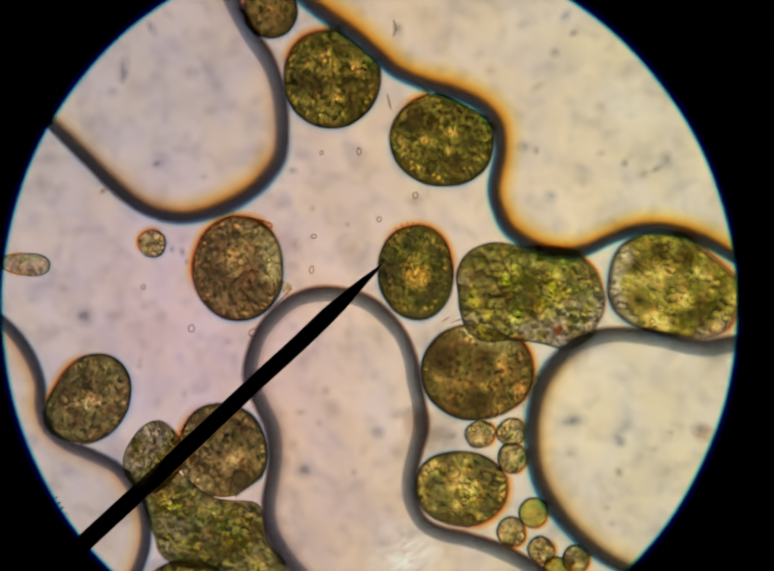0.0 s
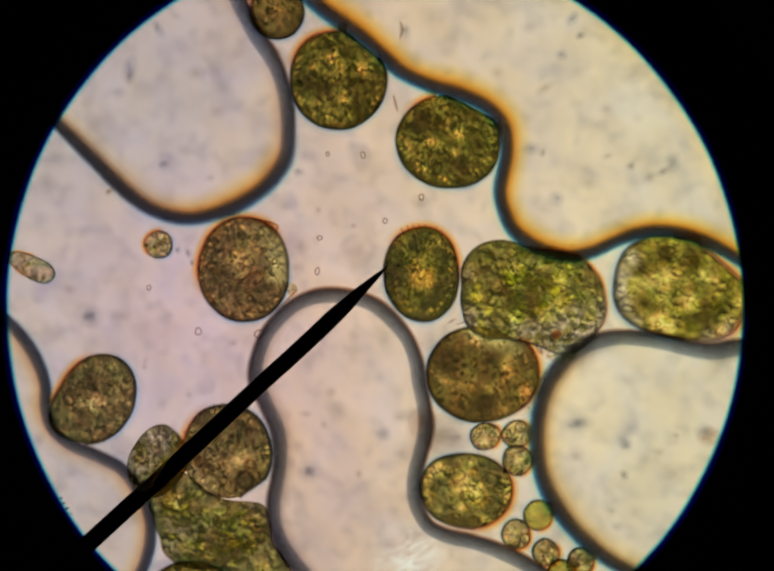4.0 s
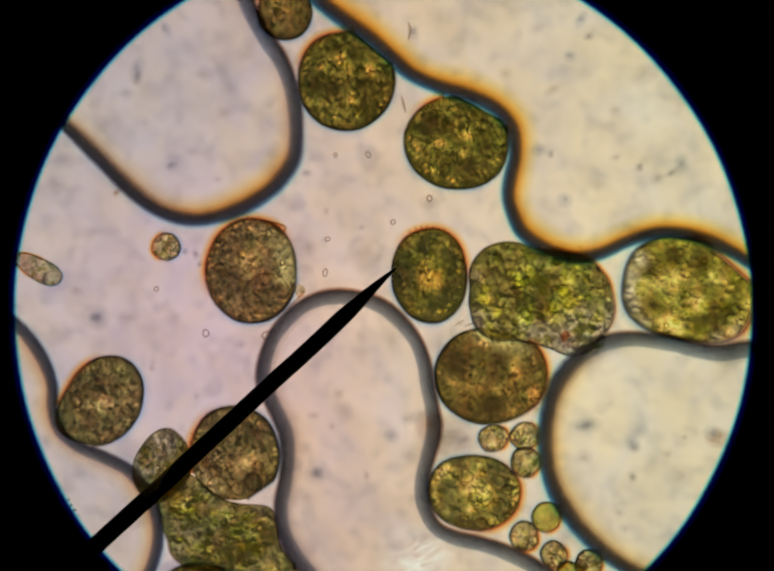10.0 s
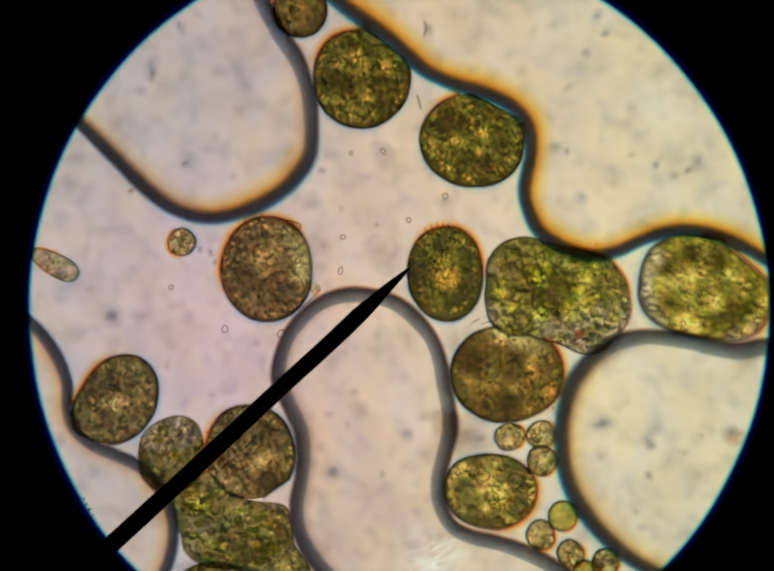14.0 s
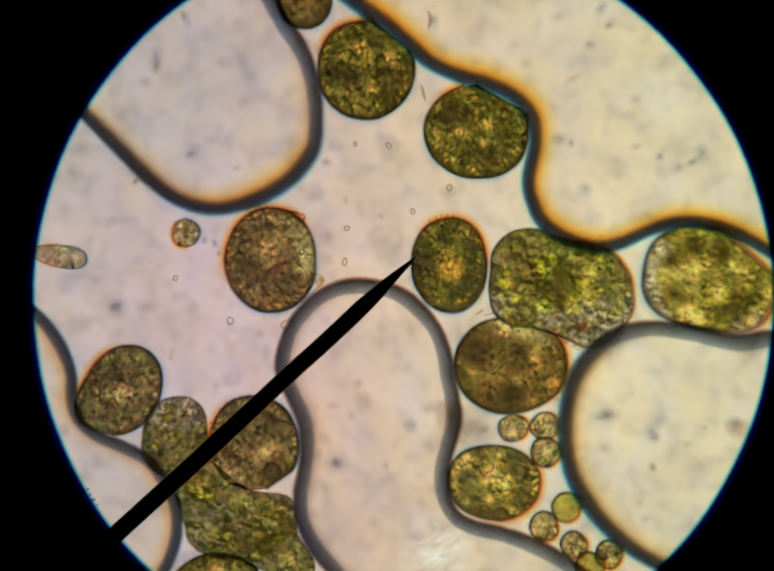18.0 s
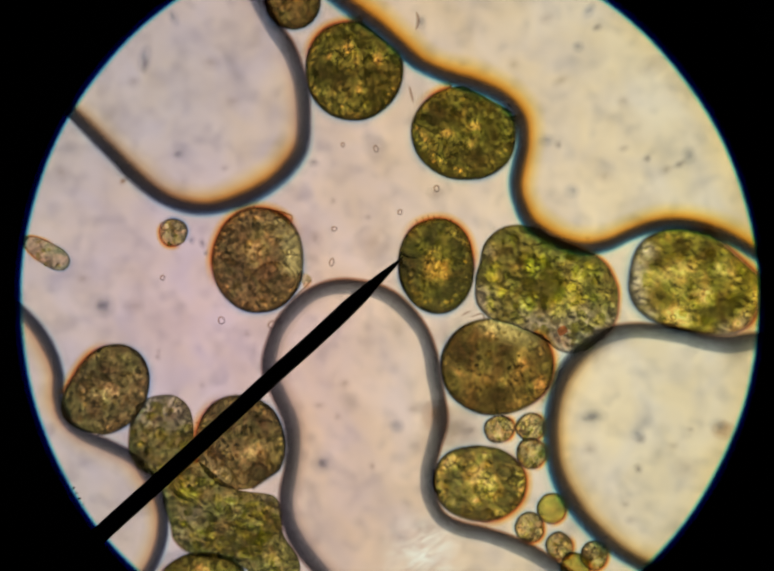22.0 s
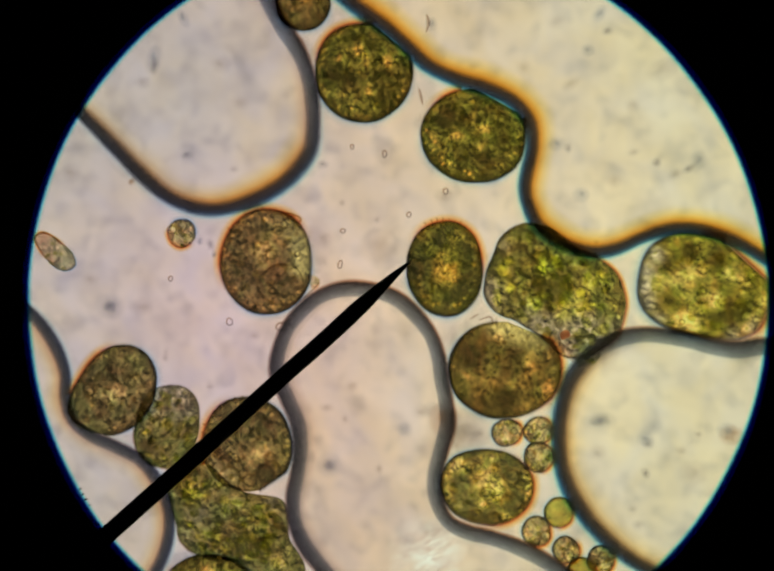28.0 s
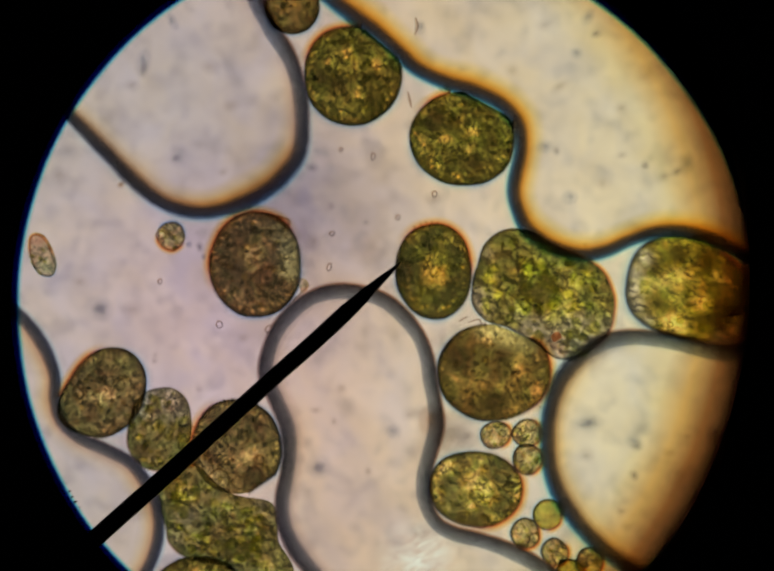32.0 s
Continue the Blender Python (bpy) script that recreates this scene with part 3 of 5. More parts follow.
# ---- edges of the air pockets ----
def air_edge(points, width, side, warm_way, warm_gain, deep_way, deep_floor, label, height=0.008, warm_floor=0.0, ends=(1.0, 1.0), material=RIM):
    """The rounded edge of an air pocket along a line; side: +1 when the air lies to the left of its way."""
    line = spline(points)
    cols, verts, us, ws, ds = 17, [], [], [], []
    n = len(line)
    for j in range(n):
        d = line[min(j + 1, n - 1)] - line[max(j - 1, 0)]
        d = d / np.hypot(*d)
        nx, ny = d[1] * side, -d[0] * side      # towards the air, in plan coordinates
        # how coloured and how dark the painted fringe is, by direction
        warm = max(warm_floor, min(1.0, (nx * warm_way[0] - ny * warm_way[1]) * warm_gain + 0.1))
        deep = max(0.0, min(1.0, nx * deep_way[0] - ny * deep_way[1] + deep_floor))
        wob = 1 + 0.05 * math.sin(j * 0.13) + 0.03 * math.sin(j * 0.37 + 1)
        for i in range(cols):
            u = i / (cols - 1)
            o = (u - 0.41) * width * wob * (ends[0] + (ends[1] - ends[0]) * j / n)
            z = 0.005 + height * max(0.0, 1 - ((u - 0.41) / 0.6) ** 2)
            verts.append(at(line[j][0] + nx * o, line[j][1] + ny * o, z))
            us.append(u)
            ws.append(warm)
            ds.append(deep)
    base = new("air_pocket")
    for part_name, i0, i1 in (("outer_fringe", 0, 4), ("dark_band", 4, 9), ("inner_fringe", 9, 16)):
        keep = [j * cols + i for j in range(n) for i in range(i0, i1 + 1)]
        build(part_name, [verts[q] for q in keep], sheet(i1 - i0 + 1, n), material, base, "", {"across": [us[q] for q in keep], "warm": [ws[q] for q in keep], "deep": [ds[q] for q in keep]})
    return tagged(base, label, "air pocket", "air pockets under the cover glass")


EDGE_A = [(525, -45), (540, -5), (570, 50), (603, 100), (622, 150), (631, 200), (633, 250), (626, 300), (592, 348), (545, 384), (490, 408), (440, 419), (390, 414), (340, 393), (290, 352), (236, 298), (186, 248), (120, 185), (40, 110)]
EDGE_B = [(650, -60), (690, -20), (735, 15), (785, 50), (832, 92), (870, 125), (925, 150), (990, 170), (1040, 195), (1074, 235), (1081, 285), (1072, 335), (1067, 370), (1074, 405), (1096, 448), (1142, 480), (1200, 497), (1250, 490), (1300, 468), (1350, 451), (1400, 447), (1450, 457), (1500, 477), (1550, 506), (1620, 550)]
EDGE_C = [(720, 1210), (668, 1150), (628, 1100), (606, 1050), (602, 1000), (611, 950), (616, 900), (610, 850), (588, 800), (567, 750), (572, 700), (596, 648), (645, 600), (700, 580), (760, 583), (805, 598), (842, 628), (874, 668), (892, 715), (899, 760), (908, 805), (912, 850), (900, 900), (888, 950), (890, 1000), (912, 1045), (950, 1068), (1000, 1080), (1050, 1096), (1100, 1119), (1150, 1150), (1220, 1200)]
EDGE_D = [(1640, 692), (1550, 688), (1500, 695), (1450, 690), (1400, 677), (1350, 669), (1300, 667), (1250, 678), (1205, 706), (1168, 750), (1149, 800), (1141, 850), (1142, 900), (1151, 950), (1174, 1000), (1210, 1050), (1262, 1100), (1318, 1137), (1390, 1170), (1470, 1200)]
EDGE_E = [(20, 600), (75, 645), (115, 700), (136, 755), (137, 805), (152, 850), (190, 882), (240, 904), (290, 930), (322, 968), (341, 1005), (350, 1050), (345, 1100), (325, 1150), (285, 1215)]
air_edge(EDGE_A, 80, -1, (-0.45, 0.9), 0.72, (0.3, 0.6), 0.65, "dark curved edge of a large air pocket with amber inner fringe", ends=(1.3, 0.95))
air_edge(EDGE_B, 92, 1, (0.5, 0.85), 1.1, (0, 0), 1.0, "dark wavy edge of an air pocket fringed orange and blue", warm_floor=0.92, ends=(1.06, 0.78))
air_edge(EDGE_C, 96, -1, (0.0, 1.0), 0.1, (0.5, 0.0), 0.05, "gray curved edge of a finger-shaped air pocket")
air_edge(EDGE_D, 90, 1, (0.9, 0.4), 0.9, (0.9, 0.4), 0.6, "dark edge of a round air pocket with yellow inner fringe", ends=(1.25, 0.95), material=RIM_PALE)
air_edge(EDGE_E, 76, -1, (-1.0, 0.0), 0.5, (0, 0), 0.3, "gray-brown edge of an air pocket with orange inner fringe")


# ---- cells ----
def outline(rx, ry, power=2.0, egg=0.0, wobble=0.02, seed=0, flat=None, bulge=None):
    """The radius of a cell's outline by angle; flat: (angle, depth) of a flattened side; bulge: (angle, height, reach) of a swollen one."""
    rnd = random.Random(seed)
    ph = [rnd.uniform(0, 6.28) for _ in range(4)]

    def radius(a):
        c, s = math.cos(a), math.sin(a)
        ryy = ry * (1 + egg * c)
        r = (abs(c / rx) ** power + abs(s / ryy) ** power) ** (-1 / power)
        r *= 1 + wobble * (math.sin(2 * a + ph[0]) * 0.5 + math.sin(3 * a + ph[1]) * 0.5 + 0.3 * math.sin(5 * a + ph[2]) + 0.15 * math.sin(9 * a + ph[3]))
        if flat:
            d = math.cos(a - flat[0])
            if d > 0.05:
                r = min(r, flat[1] / d)
        if bulge:
            d = (a - bulge[0] + math.pi) % (2 * math.pi) - math.pi
            r += bulge[1] * math.exp(-(d / bulge[2]) ** 2)
        return r
    return radius


def outline_by(radii):
    """An outline from a few radii at even angles, rounded off between them."""
    n = len(radii)

    def radius(a):
        f = (a / (2 * math.pi) * n) % n
        i, s = int(f) % n, f - int(f)
        p = [radii[(i + k) % n] for k in (-1, 0, 1, 2)]
        r = 0.5 * (2 * p[1] + (p[2] - p[0]) * s + (2 * p[0] - 5 * p[1] + 4 * p[2] - p[3]) * s ** 2 + (3 * p[1] - p[0] - 3 * p[2] + p[3]) * s ** 3)
        return r * (1 + 0.004 * math.sin(11 * a) + 0.003 * math.sin(17 * a + 1))
    return radius


def body_mesh(name, radius, height, material, parent, label="", seg=150, rings=32, closed=False, patches=(), clears=()):
    """A flattened living body on the slide, its outline given by angle; patches: (x, y, reach, amount) of pale or dark pigment."""
    verts, faces = [], []
    for sign in ((1, -1) if closed else (1,)):
        b = len(verts)
        verts.append((0, 0, sign * height))
        for i in range(1, rings + 1):
            s = i / rings
            z = sign * height * math.sqrt(max(0.0, 1 - s ** 2.6))
            for j in range(seg):
                a = 2 * math.pi * j / seg
                r = radius(a) * s / 1000
                verts.append((r * math.cos(a), r * math.sin(a), z))
        for j in range(seg):
            k = (j + 1) % seg
            faces.append((b, b + 1 + j, b + 1 + k))
            for i in range(rings - 1):
                p = b + 1 + i * seg
                faces.append((p + j, p + seg + j, p + seg + k, p + k))
    xy = np.array(verts)[:, :2] * 1000
    pigment, clear = np.zeros(len(xy)), np.zeros(len(xy))
    for field, places in ((pigment, patches), (clear, clears)):
        for px, py, r, v in places:
            field += v * np.exp(-((xy[:, 0] - px) ** 2 + (xy[:, 1] + py) ** 2) / r ** 2)
    return build(name, verts, faces, material, parent, label, {"pigment": pigment, "clear": clear})


def wall_mesh(radius, height, parent, turn=0.0, width=(9, 9), seg=72, name="cell_wall", material=None, warm_way=(-0.7, 0.7), gain=0.9, bias=0.35, deep=0.0, gap=None):
    """The cell wall: a raised welt round the outline; the lens's colour fringe is painted on, warm on one flank and
    bluish on the other.
    """
    cols, verts, us, ws, ds = 9, [], [], [], []
    for j in range(seg):
        a = 2 * math.pi * j / seg
        r = radius(a)
        way = math.cos(a + turn) * warm_way[0] + math.sin(a + turn) * warm_way[1]
        w = min(1.0, max(0.0, way * gain * 2.2 - 0.2 + bias))
        for i in range(cols):
            u = i / (cols - 1)
            rr = (r - width[0] + (width[0] + width[1]) * u) / 1000
            verts.append((rr * math.cos(a), rr * math.sin(a), 0.003 * (1 - (2 * u - 1) ** 2) + 0.001))
            us.append(u)
            ws.append(w)
            ds.append(max(deep, 1 - 1.7 * abs(way) * min(1.0, gain)))
    faces = sheet(cols, seg, True)
    if gap:     # where another body lies against it, from angle to angle in degrees
        faces = [f for f in faces if not gap[0] <= f[0] // cols * 360 / seg <= gap[1]]
    return build(name, verts, faces, material or MEMBRANE, parent, "", {"across": us, "warm": ws, "deep": ds})


def grain_cloud(name, radius, height, count, size, material, parent, seed, label="", reach=0.92, streak=1.6, turn=0.6):
    """Many small domed grains packed over a body."""
    rnd = random.Random(seed)
    verts, faces = [], []
    for _ in range(count):
        a = rnd.uniform(0, 2 * math.pi)
        s = reach * math.sqrt(rnd.random())
        r = radius(a) * s / 1000
        x, y = r * math.cos(a), r * math.sin(a)
        z = height * math.sqrt(max(0.0, 1 - s ** 2.6)) - 0.001
        g = rnd.uniform(*size) / 1000
        t = turn + rnd.uniform(-0.7, 0.7)
        ct, st = math.cos(t), math.sin(t)
        long = rnd.uniform(1.0, streak)
        b = len(verts)
        verts.append((x, y, z + g * 0.9))
        for q, zz in ((0.62, 0.7), (1.0, 0.0)):
            for i in range(7):
                f = 2 * math.pi * i / 7
                px, py = g * q * math.cos(f) * long, g * q * math.sin(f) / long ** 0.5
                verts.append((x + px * ct - py * st, y + px * st + py * ct, z + g * zz))
        for i in range(7):
            k = (i + 1) % 7
            faces.append((b, b + 1 + i, b + 1 + k))
            faces.append((b + 1 + i, b + 8 + i, b + 8 + k, b + 1 + k))
    ob = build(name, verts, faces, material, parent, label)
    ob["kind"] = "stuff"
    return ob


def dome_data(name, long, seed, material):
    """One domed granule, shared by many parts."""
    rnd = random.Random(seed)
    seg, verts, faces = 12, [(0, 0, 0.55)], []
    w = [rnd.uniform(0.86, 1.12) for _ in range(seg)]
    for q, zz in ((0.45, 0.48), (0.8, 0.27), (1.0, 0.0)):
        for i in range(seg):
            f = 2 * math.pi * i / seg
            verts.append((q * w[i] * math.cos(f) * long, q * w[i] * math.sin(f), zz))
    for i in range(seg):
        k = (i + 1) % seg
        faces.append((0, 1 + i, 1 + k))
        for j in range(2):
            p = 1 + j * seg
            faces.append((p + i, p + seg + i, p + seg + k, p + k))
    me = bpy.data.meshes.new(name)
    me.from_pydata(verts, [], faces)
    me.polygons.foreach_set("use_smooth", [True] * len(me.polygons))
    me.materials.append(material)
    return me


PLASTIDS = [dome_data("chloroplast", 1.0 + 0.15 * i, i, PLASTID) for i in range(4)]
STARCH = grain_material("storage_grain", [(0, (0.88, 0.83, 0.55)), (1, (1, 0.96, 0.75))], 0.12)
STORES = [dome_data("storage_granule", 1.0 + 0.1 * i, 20 + i, STARCH) for i in range(3)]

def spots(radius, count, size, seed, reach=0.85, apart=1.5):
    """Places and sizes of separate granules over a body, kept apart."""
    rnd = random.Random(seed)
    done = []
    for _ in range(count * 12):
        if len(done) == count:
            break
        a, s = rnd.uniform(0, 2 * math.pi), reach * math.sqrt(rnd.random())
        r = radius(a) * s / 1000
        x, y, g = r * math.cos(a), r * math.sin(a), rnd.uniform(*size) / 1000
        if any(math.hypot(x - q[0], y - q[1]) < apart * max(g, q[2]) for q in done):
            continue
        done.append((x, y, g, s, rnd.uniform(0, 6.28), rnd.random()))
    return done


def pale(places, amount):
    """Lighter pigment where granules lie."""
    return tuple((x * 1000, -y * 1000, g * 900, amount * (0.05 + 1.35 * v * v)) for x, y, g, s, t, v in places)


def granules(name, data, places, height, parent):
    for x, y, g, s, t, v in places:
        ob = new(name, data[int(v * len(data)) % len(data)])
        ob.parent = parent
        ob.matrix_basis = Matrix.LocRotScale((x, y, height * math.sqrt(max(0.0, 1 - s ** 2.6)) - 0.0005), Euler((0, 0, t)), (g, g, g * 0.6))


def rim_row(radius, start, end, seed, depth=0.88, reach=4.2, amount=0.95):
    """A row of pale grains just inside the wall, from angle to angle in degrees, dark between them."""
    rnd = random.Random(seed)
    out, a = [], float(start)
    while a < end:
        r = radius(radians(a)) * (depth + rnd.uniform(-0.035, 0.03))
        x, y = r * math.cos(radians(a)), -r * math.sin(radians(a))
        out.append((x, y, reach * rnd.uniform(0.8, 1.2), amount * rnd.uniform(0.3, 1.2)))
        a += math.degrees(10.5 / r) * rnd.uniform(0.8, 1.3)
        out.append((r * math.cos(radians(a - 2.5)), -r * math.sin(radians(a - 2.5)), reach, -0.5 * amount))
    return tuple(out)


def fringe_way(px, py):
    """The eyepiece's colour fringe grows away from the middle of the field: its direction and strength there."""
    x, y = (px - 750) / 500, (860 - py) / 500
    d = max(1e-3, math.hypot(x, y))
    return (x / d, y / d), min(1.0, 0.35 + 0.6 * d)


CELLS = []


def droplets(parent, rad, count, size, height, seed):
    """Clear round droplets inside a cell, seen by their dark rims."""
    for x, y, g, s, t, v in spots(rad, count, size, seed, 0.86, 1.7):
        edge = outline(g * 1000, g * 1000 * (0.8 + 0.3 * v), 2.0, 0, 0.06, int(v * 999))
        ob = wall_mesh(edge, 0.01, parent, 0, (3.2, 2.6), 22, "droplet", DROPLET, gain=0.6)
        ob.matrix_basis = Matrix.LocRotScale((x, y, height * math.sqrt(max(0.0, 1 - s ** 2.6))), Euler((0, 0, t)), None)


def cell(name, px, py, rx, ry, turn, material, grains, label, category="algal cell", power=2.1, egg=0.0, seed=1, count=60, size=(2.5, 4.5),
         stores=6, plastids=0, flat=None, height=0.022, group="", wobble=0.02, wall=(13, 17), bias=0.0, store_size=(4, 7), patches=(), clears=(), vacuoles=0, vacuole_size=(8, 12), gap=None, inclusions=(), rows=(), bulge=None):
    base = new(name)
    rad = outline(rx, ry, power, egg, wobble, seed, flat, bulge)
    way, gain = fringe_way(px, py)
    green = spots(rad, plastids, (7, 11), seed + 5)
    drops = spots(rad, stores, store_size, seed + 9, 0.8)
    edge = sum((rim_row(rad, a0, a1, seed + k, depth) for k, (a0, a1, depth) in enumerate(rows)), ())
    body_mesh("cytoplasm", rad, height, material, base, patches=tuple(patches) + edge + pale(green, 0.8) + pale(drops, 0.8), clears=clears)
    wall_mesh(rad, height, base, radians(turn), wall, warm_way=way, gain=gain, bias=bias, gap=gap)
    if count:
        grain_cloud("granulation", rad, height, count, size, grains, base, seed, "packed fine grains")
    granules("chloroplast", PLASTIDS, green, height, base)
    granules("storage_granule", STORES, drops, height, base)
    if vacuoles:
        droplets(base, rad, vacuoles, vacuole_size, height, seed + 30)
    for k, (x, y, rx2, ry2) in enumerate(inclusions):       # vesicles at known places
        ob = wall_mesh(outline(rx2, ry2, 2.0, 0, 0.07, seed + k), 0.01, base, 0, (3.5, 3), 30, "vesicle", DROPLET, gain=0.6)
        ob.location = (x / 1000, -y / 1000, height)
    base.matrix_basis = Matrix.LocRotScale(at(px, py, 0.004), Euler((0, 0, radians(turn))), None)
    CELLS.append((px, py, base))
    return tagged(base, label, category, group)


ROUND = "round resting cells"
cell("resting_cell", 612, 0, 54, 59, 0, UMBER, GRAINS_BROWN, "brown granular resting cell tucked against an air pocket", seed=3, count=30, group=ROUND, patches=((-10, -20, 40, 0.4),))
cell("resting_cell", 736, 141, 97, 101, 0, OLIVE, GRAINS_OLIVE, "round olive-green resting cell with an amber middle", seed=4, stores=5, flat=(0.88, 87), gap=(12, 78), group=ROUND,
     rows=((185, 345, 0.9), (195, 335, 0.8), (120, 175, 0.88)),
     patches=((8, -15, 14, 1.16), (-8, -37, 13, 0.82), (10, 20, 12, 0.61), (10, 48, 12, 0.68), (44, -18, 14, 0.61), (74, -40, 16, 0.61), (-50, -20, 14, 0.48), (-24, 22, 20, -1.0), (-62, 10, 20, -0.9), (46, 56, 22, -0.8), (30, 20, 18, -0.5), (20, -50, 18, -0.4)))
cell("resting_cell", 960, 267, 106, 94, 0, OLIVE, GRAINS_OLIVE, "oval olive-green resting cell touching a wavy air edge", seed=5, stores=6, flat=(1.08, 84), gap=(18, 102), group=ROUND,
     rows=((175, 345, 0.9), (185, 340, 0.81), (200, 320, 0.72), (-10, 40, 0.88)),
     patches=((-37, 5, 15, 1.22), (10, 28, 14, 0.82), (22, -12, 14, 0.68), (-5, -32, 12, 0.61), (-25, -84, 18, 0.61), (-78, -46, 12, 0.88), (76, -50, 18, 0.61), (-60, -32, 17, -2.0), (18, 50, 18, -0.8), (-30, 40, 26, -0.4), (55, 20, 22, -0.4), (-18, -56, 12, 0.34)))
cell("resting_cell", 904, 536, 77, 95, 3, DUSK, GRAINS_OLIVE, "dark green oval resting cell under the pointer's tip", seed=6, rows=((200, 340, 0.8),), stores=3, group=ROUND,
     patches=((10, 12, 20, 1.1), (-14, 14, 16, 0.8), (0, -20, 30, 0.45), (-10, -52, 14, -1.0), (-60, 0, 30, -0.7), (55, 20, 30, -0.4)))
cell("resting_cell", 1027, 739, 113, 98, 4, UMBER, GRAINS_BROWN, "large brown round resting cell beside the green swimmer", seed=7, stores=3, group=ROUND, flat=(1.13, 91), gap=(38, 92), clears=((8, -84, 22, 1.0), (40, -70, 22, 0.9), (68, -52, 18, 0.6), (-20, -88, 16, 0.6)),
     rows=((95, 175, 0.9), (260, 360, 0.9), (300, 395, 0.82)),
     patches=((-66, -30, 22, -1.3), (-12, -72, 12, 1.0), (45, -13, 16, 0.8), (8, 27, 12, 0.8), (-45, 10, 18, 0.5), (18, -28, 20, -0.7), (-2, 54, 22, -1.0), (35, 77, 14, 0.9), (78, 40, 16, 0.6), (-85, 10, 14, 0.6), (60, -40, 16, 0.4)))
cell("resting_cell", 993, 976, 93, 76, -6, FRESH, GRAINS_GREEN, "yellow-green oval resting cell with clear droplets", seed=8, rows=((0, 360, 0.87),), count=40, stores=8, store_size=(5, 8), inclusions=((0, 8, 14, 13), (-24, -36, 15, 13), (-44, -44, 12, 11), (48, 20, 19, 17), (44, -30, 15, 14), (62, -16, 10, 9), (-20, 52, 12, 10), (16, 58, 12, 12)), group=ROUND,
     patches=((22, -6, 22, 0.6), (-54, -8, 15, -2.2), (46, -46, 24, -2.0), (60, 20, 22, -2.0), (-46, 46, 26, -1.6), (8, 62, 24, -1.8), (-30, -50, 20, -0.8), (-62, -34, 16, 0.9), (-14, -30, 20, 0.8), (-8, 34, 14, 0.8), (34, 46, 12, 0.9), (82, -6, 14, 0.8)))
cell("resting_cell", 242, 788, 76, 94, -34, KHAKI, GRAINS_BROWN, "gray-brown oval resting cell against an air pocket", seed=9, bulge=(4.25, 19, 0.5), gap=(216, 285), rows=((0, 360, 0.88),), stores=5, vacuoles=2, vacuole_size=(4, 7), inclusions=((18, -36, 11, 11), (-40, 24, 12, 9)), group=ROUND,
     patches=((4, 6, 22, 0.9), (20, -30, 40, 0.4), (-30, 40, 16, 0.8), (-20, -30, 30, -0.4), (-50, 30, 30, -0.6)))
cell("resting_cell", 508, 896, 91, 95, 0, KHAKI, GRAINS_BROWN, "brown-green round resting cell crossed by the pointer", seed=10, rows=((0, 200, 0.9),), flat=(-0.96, 90), gap=(205, 282), stores=8, vacuoles=2, vacuole_size=(4.5, 8), inclusions=((40, 52, 16, 16), (-30, 60, 20, 20), (10, 66, 13, 12), (50, 20, 10, 9)), group=ROUND,
     patches=((22, 16, 18, 1.1), (40, 8, 16, 0.9), (-40, 60, 20, 0.8), (-62, 40, 22, 0.4), (38, 54, 18, -1.5), (30, -40, 30, -0.3)),
     clears=((-40, 70, 22, 0.35), (-75, 45, 24, 0.3)))
cell("resting_cell", 436, 1190, 92, 72, 0, OLIVE, GRAINS_OLIVE, "olive resting cell with a violet-brown wall", seed=11, vacuoles=3, count=40, stores=6, group=ROUND, patches=((0, -46, 16, 1.0),))
cell("resting_cell", 1430, 566, 132, 102, -9, GOLD, GRAINS_GREEN, "large golden-green barrel-shaped cell wedged between air pockets", seed=12, vacuoles=3, vacuole_size=(5, 9), power=2.7, count=60, stores=6, plastids=10, group=ROUND, wall=(15, 24), flat=(1.0, 92),
     clears=((-124, -12, 16, 1.0), (-122, 22, 16, 1.0), (-112, 54, 16, 0.9), (-112, -46, 15, 0.9), (-84, 84, 15, 0.7), (70, 92, 16, 0.7), (108, 70, 18, 0.8)),
     patches=((-58, 0, 26, 0.8), (-40, -26, 16, 0.7), (15, 30, 20, 0.9), (-42, 76, 18, 1.6), (-15, 80, 14, 1.0), (56, 46, 26, -1.5), (20, 60, 16, -0.9), (-45, -60, 20, -1.0), (8, -58, 24, -1.1), (-90, -30, 16, -1.0), (42, -30, 18, 0.8), (95, 80, 20, 1.2), (122, 14, 14, 0.9), (88, 20, 16, -1.3), (-70, 40, 16, -0.7), (-100, 20, 14, 0.5)))
cell("resting_cell", 543, 526, 91, 107, 0, BROWN, GRAINS_BROWN, "reddish-brown cell with a torn and peeling wall", seed=13, rows=((60, 330, 0.92), (90, 300, 0.84)), stores=10, store_size=(4, 8), vacuoles=4, vacuole_size=(4.5, 8), inclusions=((34, 46, 44, 42), (14, -14, 10, 9), (-4, -4, 8, 8), (-60, -6, 10, 9), (26, -62, 9, 8)), flat=(0.1, 91), group=ROUND, bias=0.3,
     clears=((76, -36, 28, 1.2), (66, 4, 17, 1.1), (84, 14, 20, 1.2), (40, -78, 16, 0.4)),
     patches=((4, -26, 22, 0.7), (-8, -6, 18, 0.6), (34, 40, 36, -0.5), (-50, 20, 30, -0.5), (-40, -50, 26, -0.3), (0, 76, 24, 0.2)))

SMALL = "small round cells"
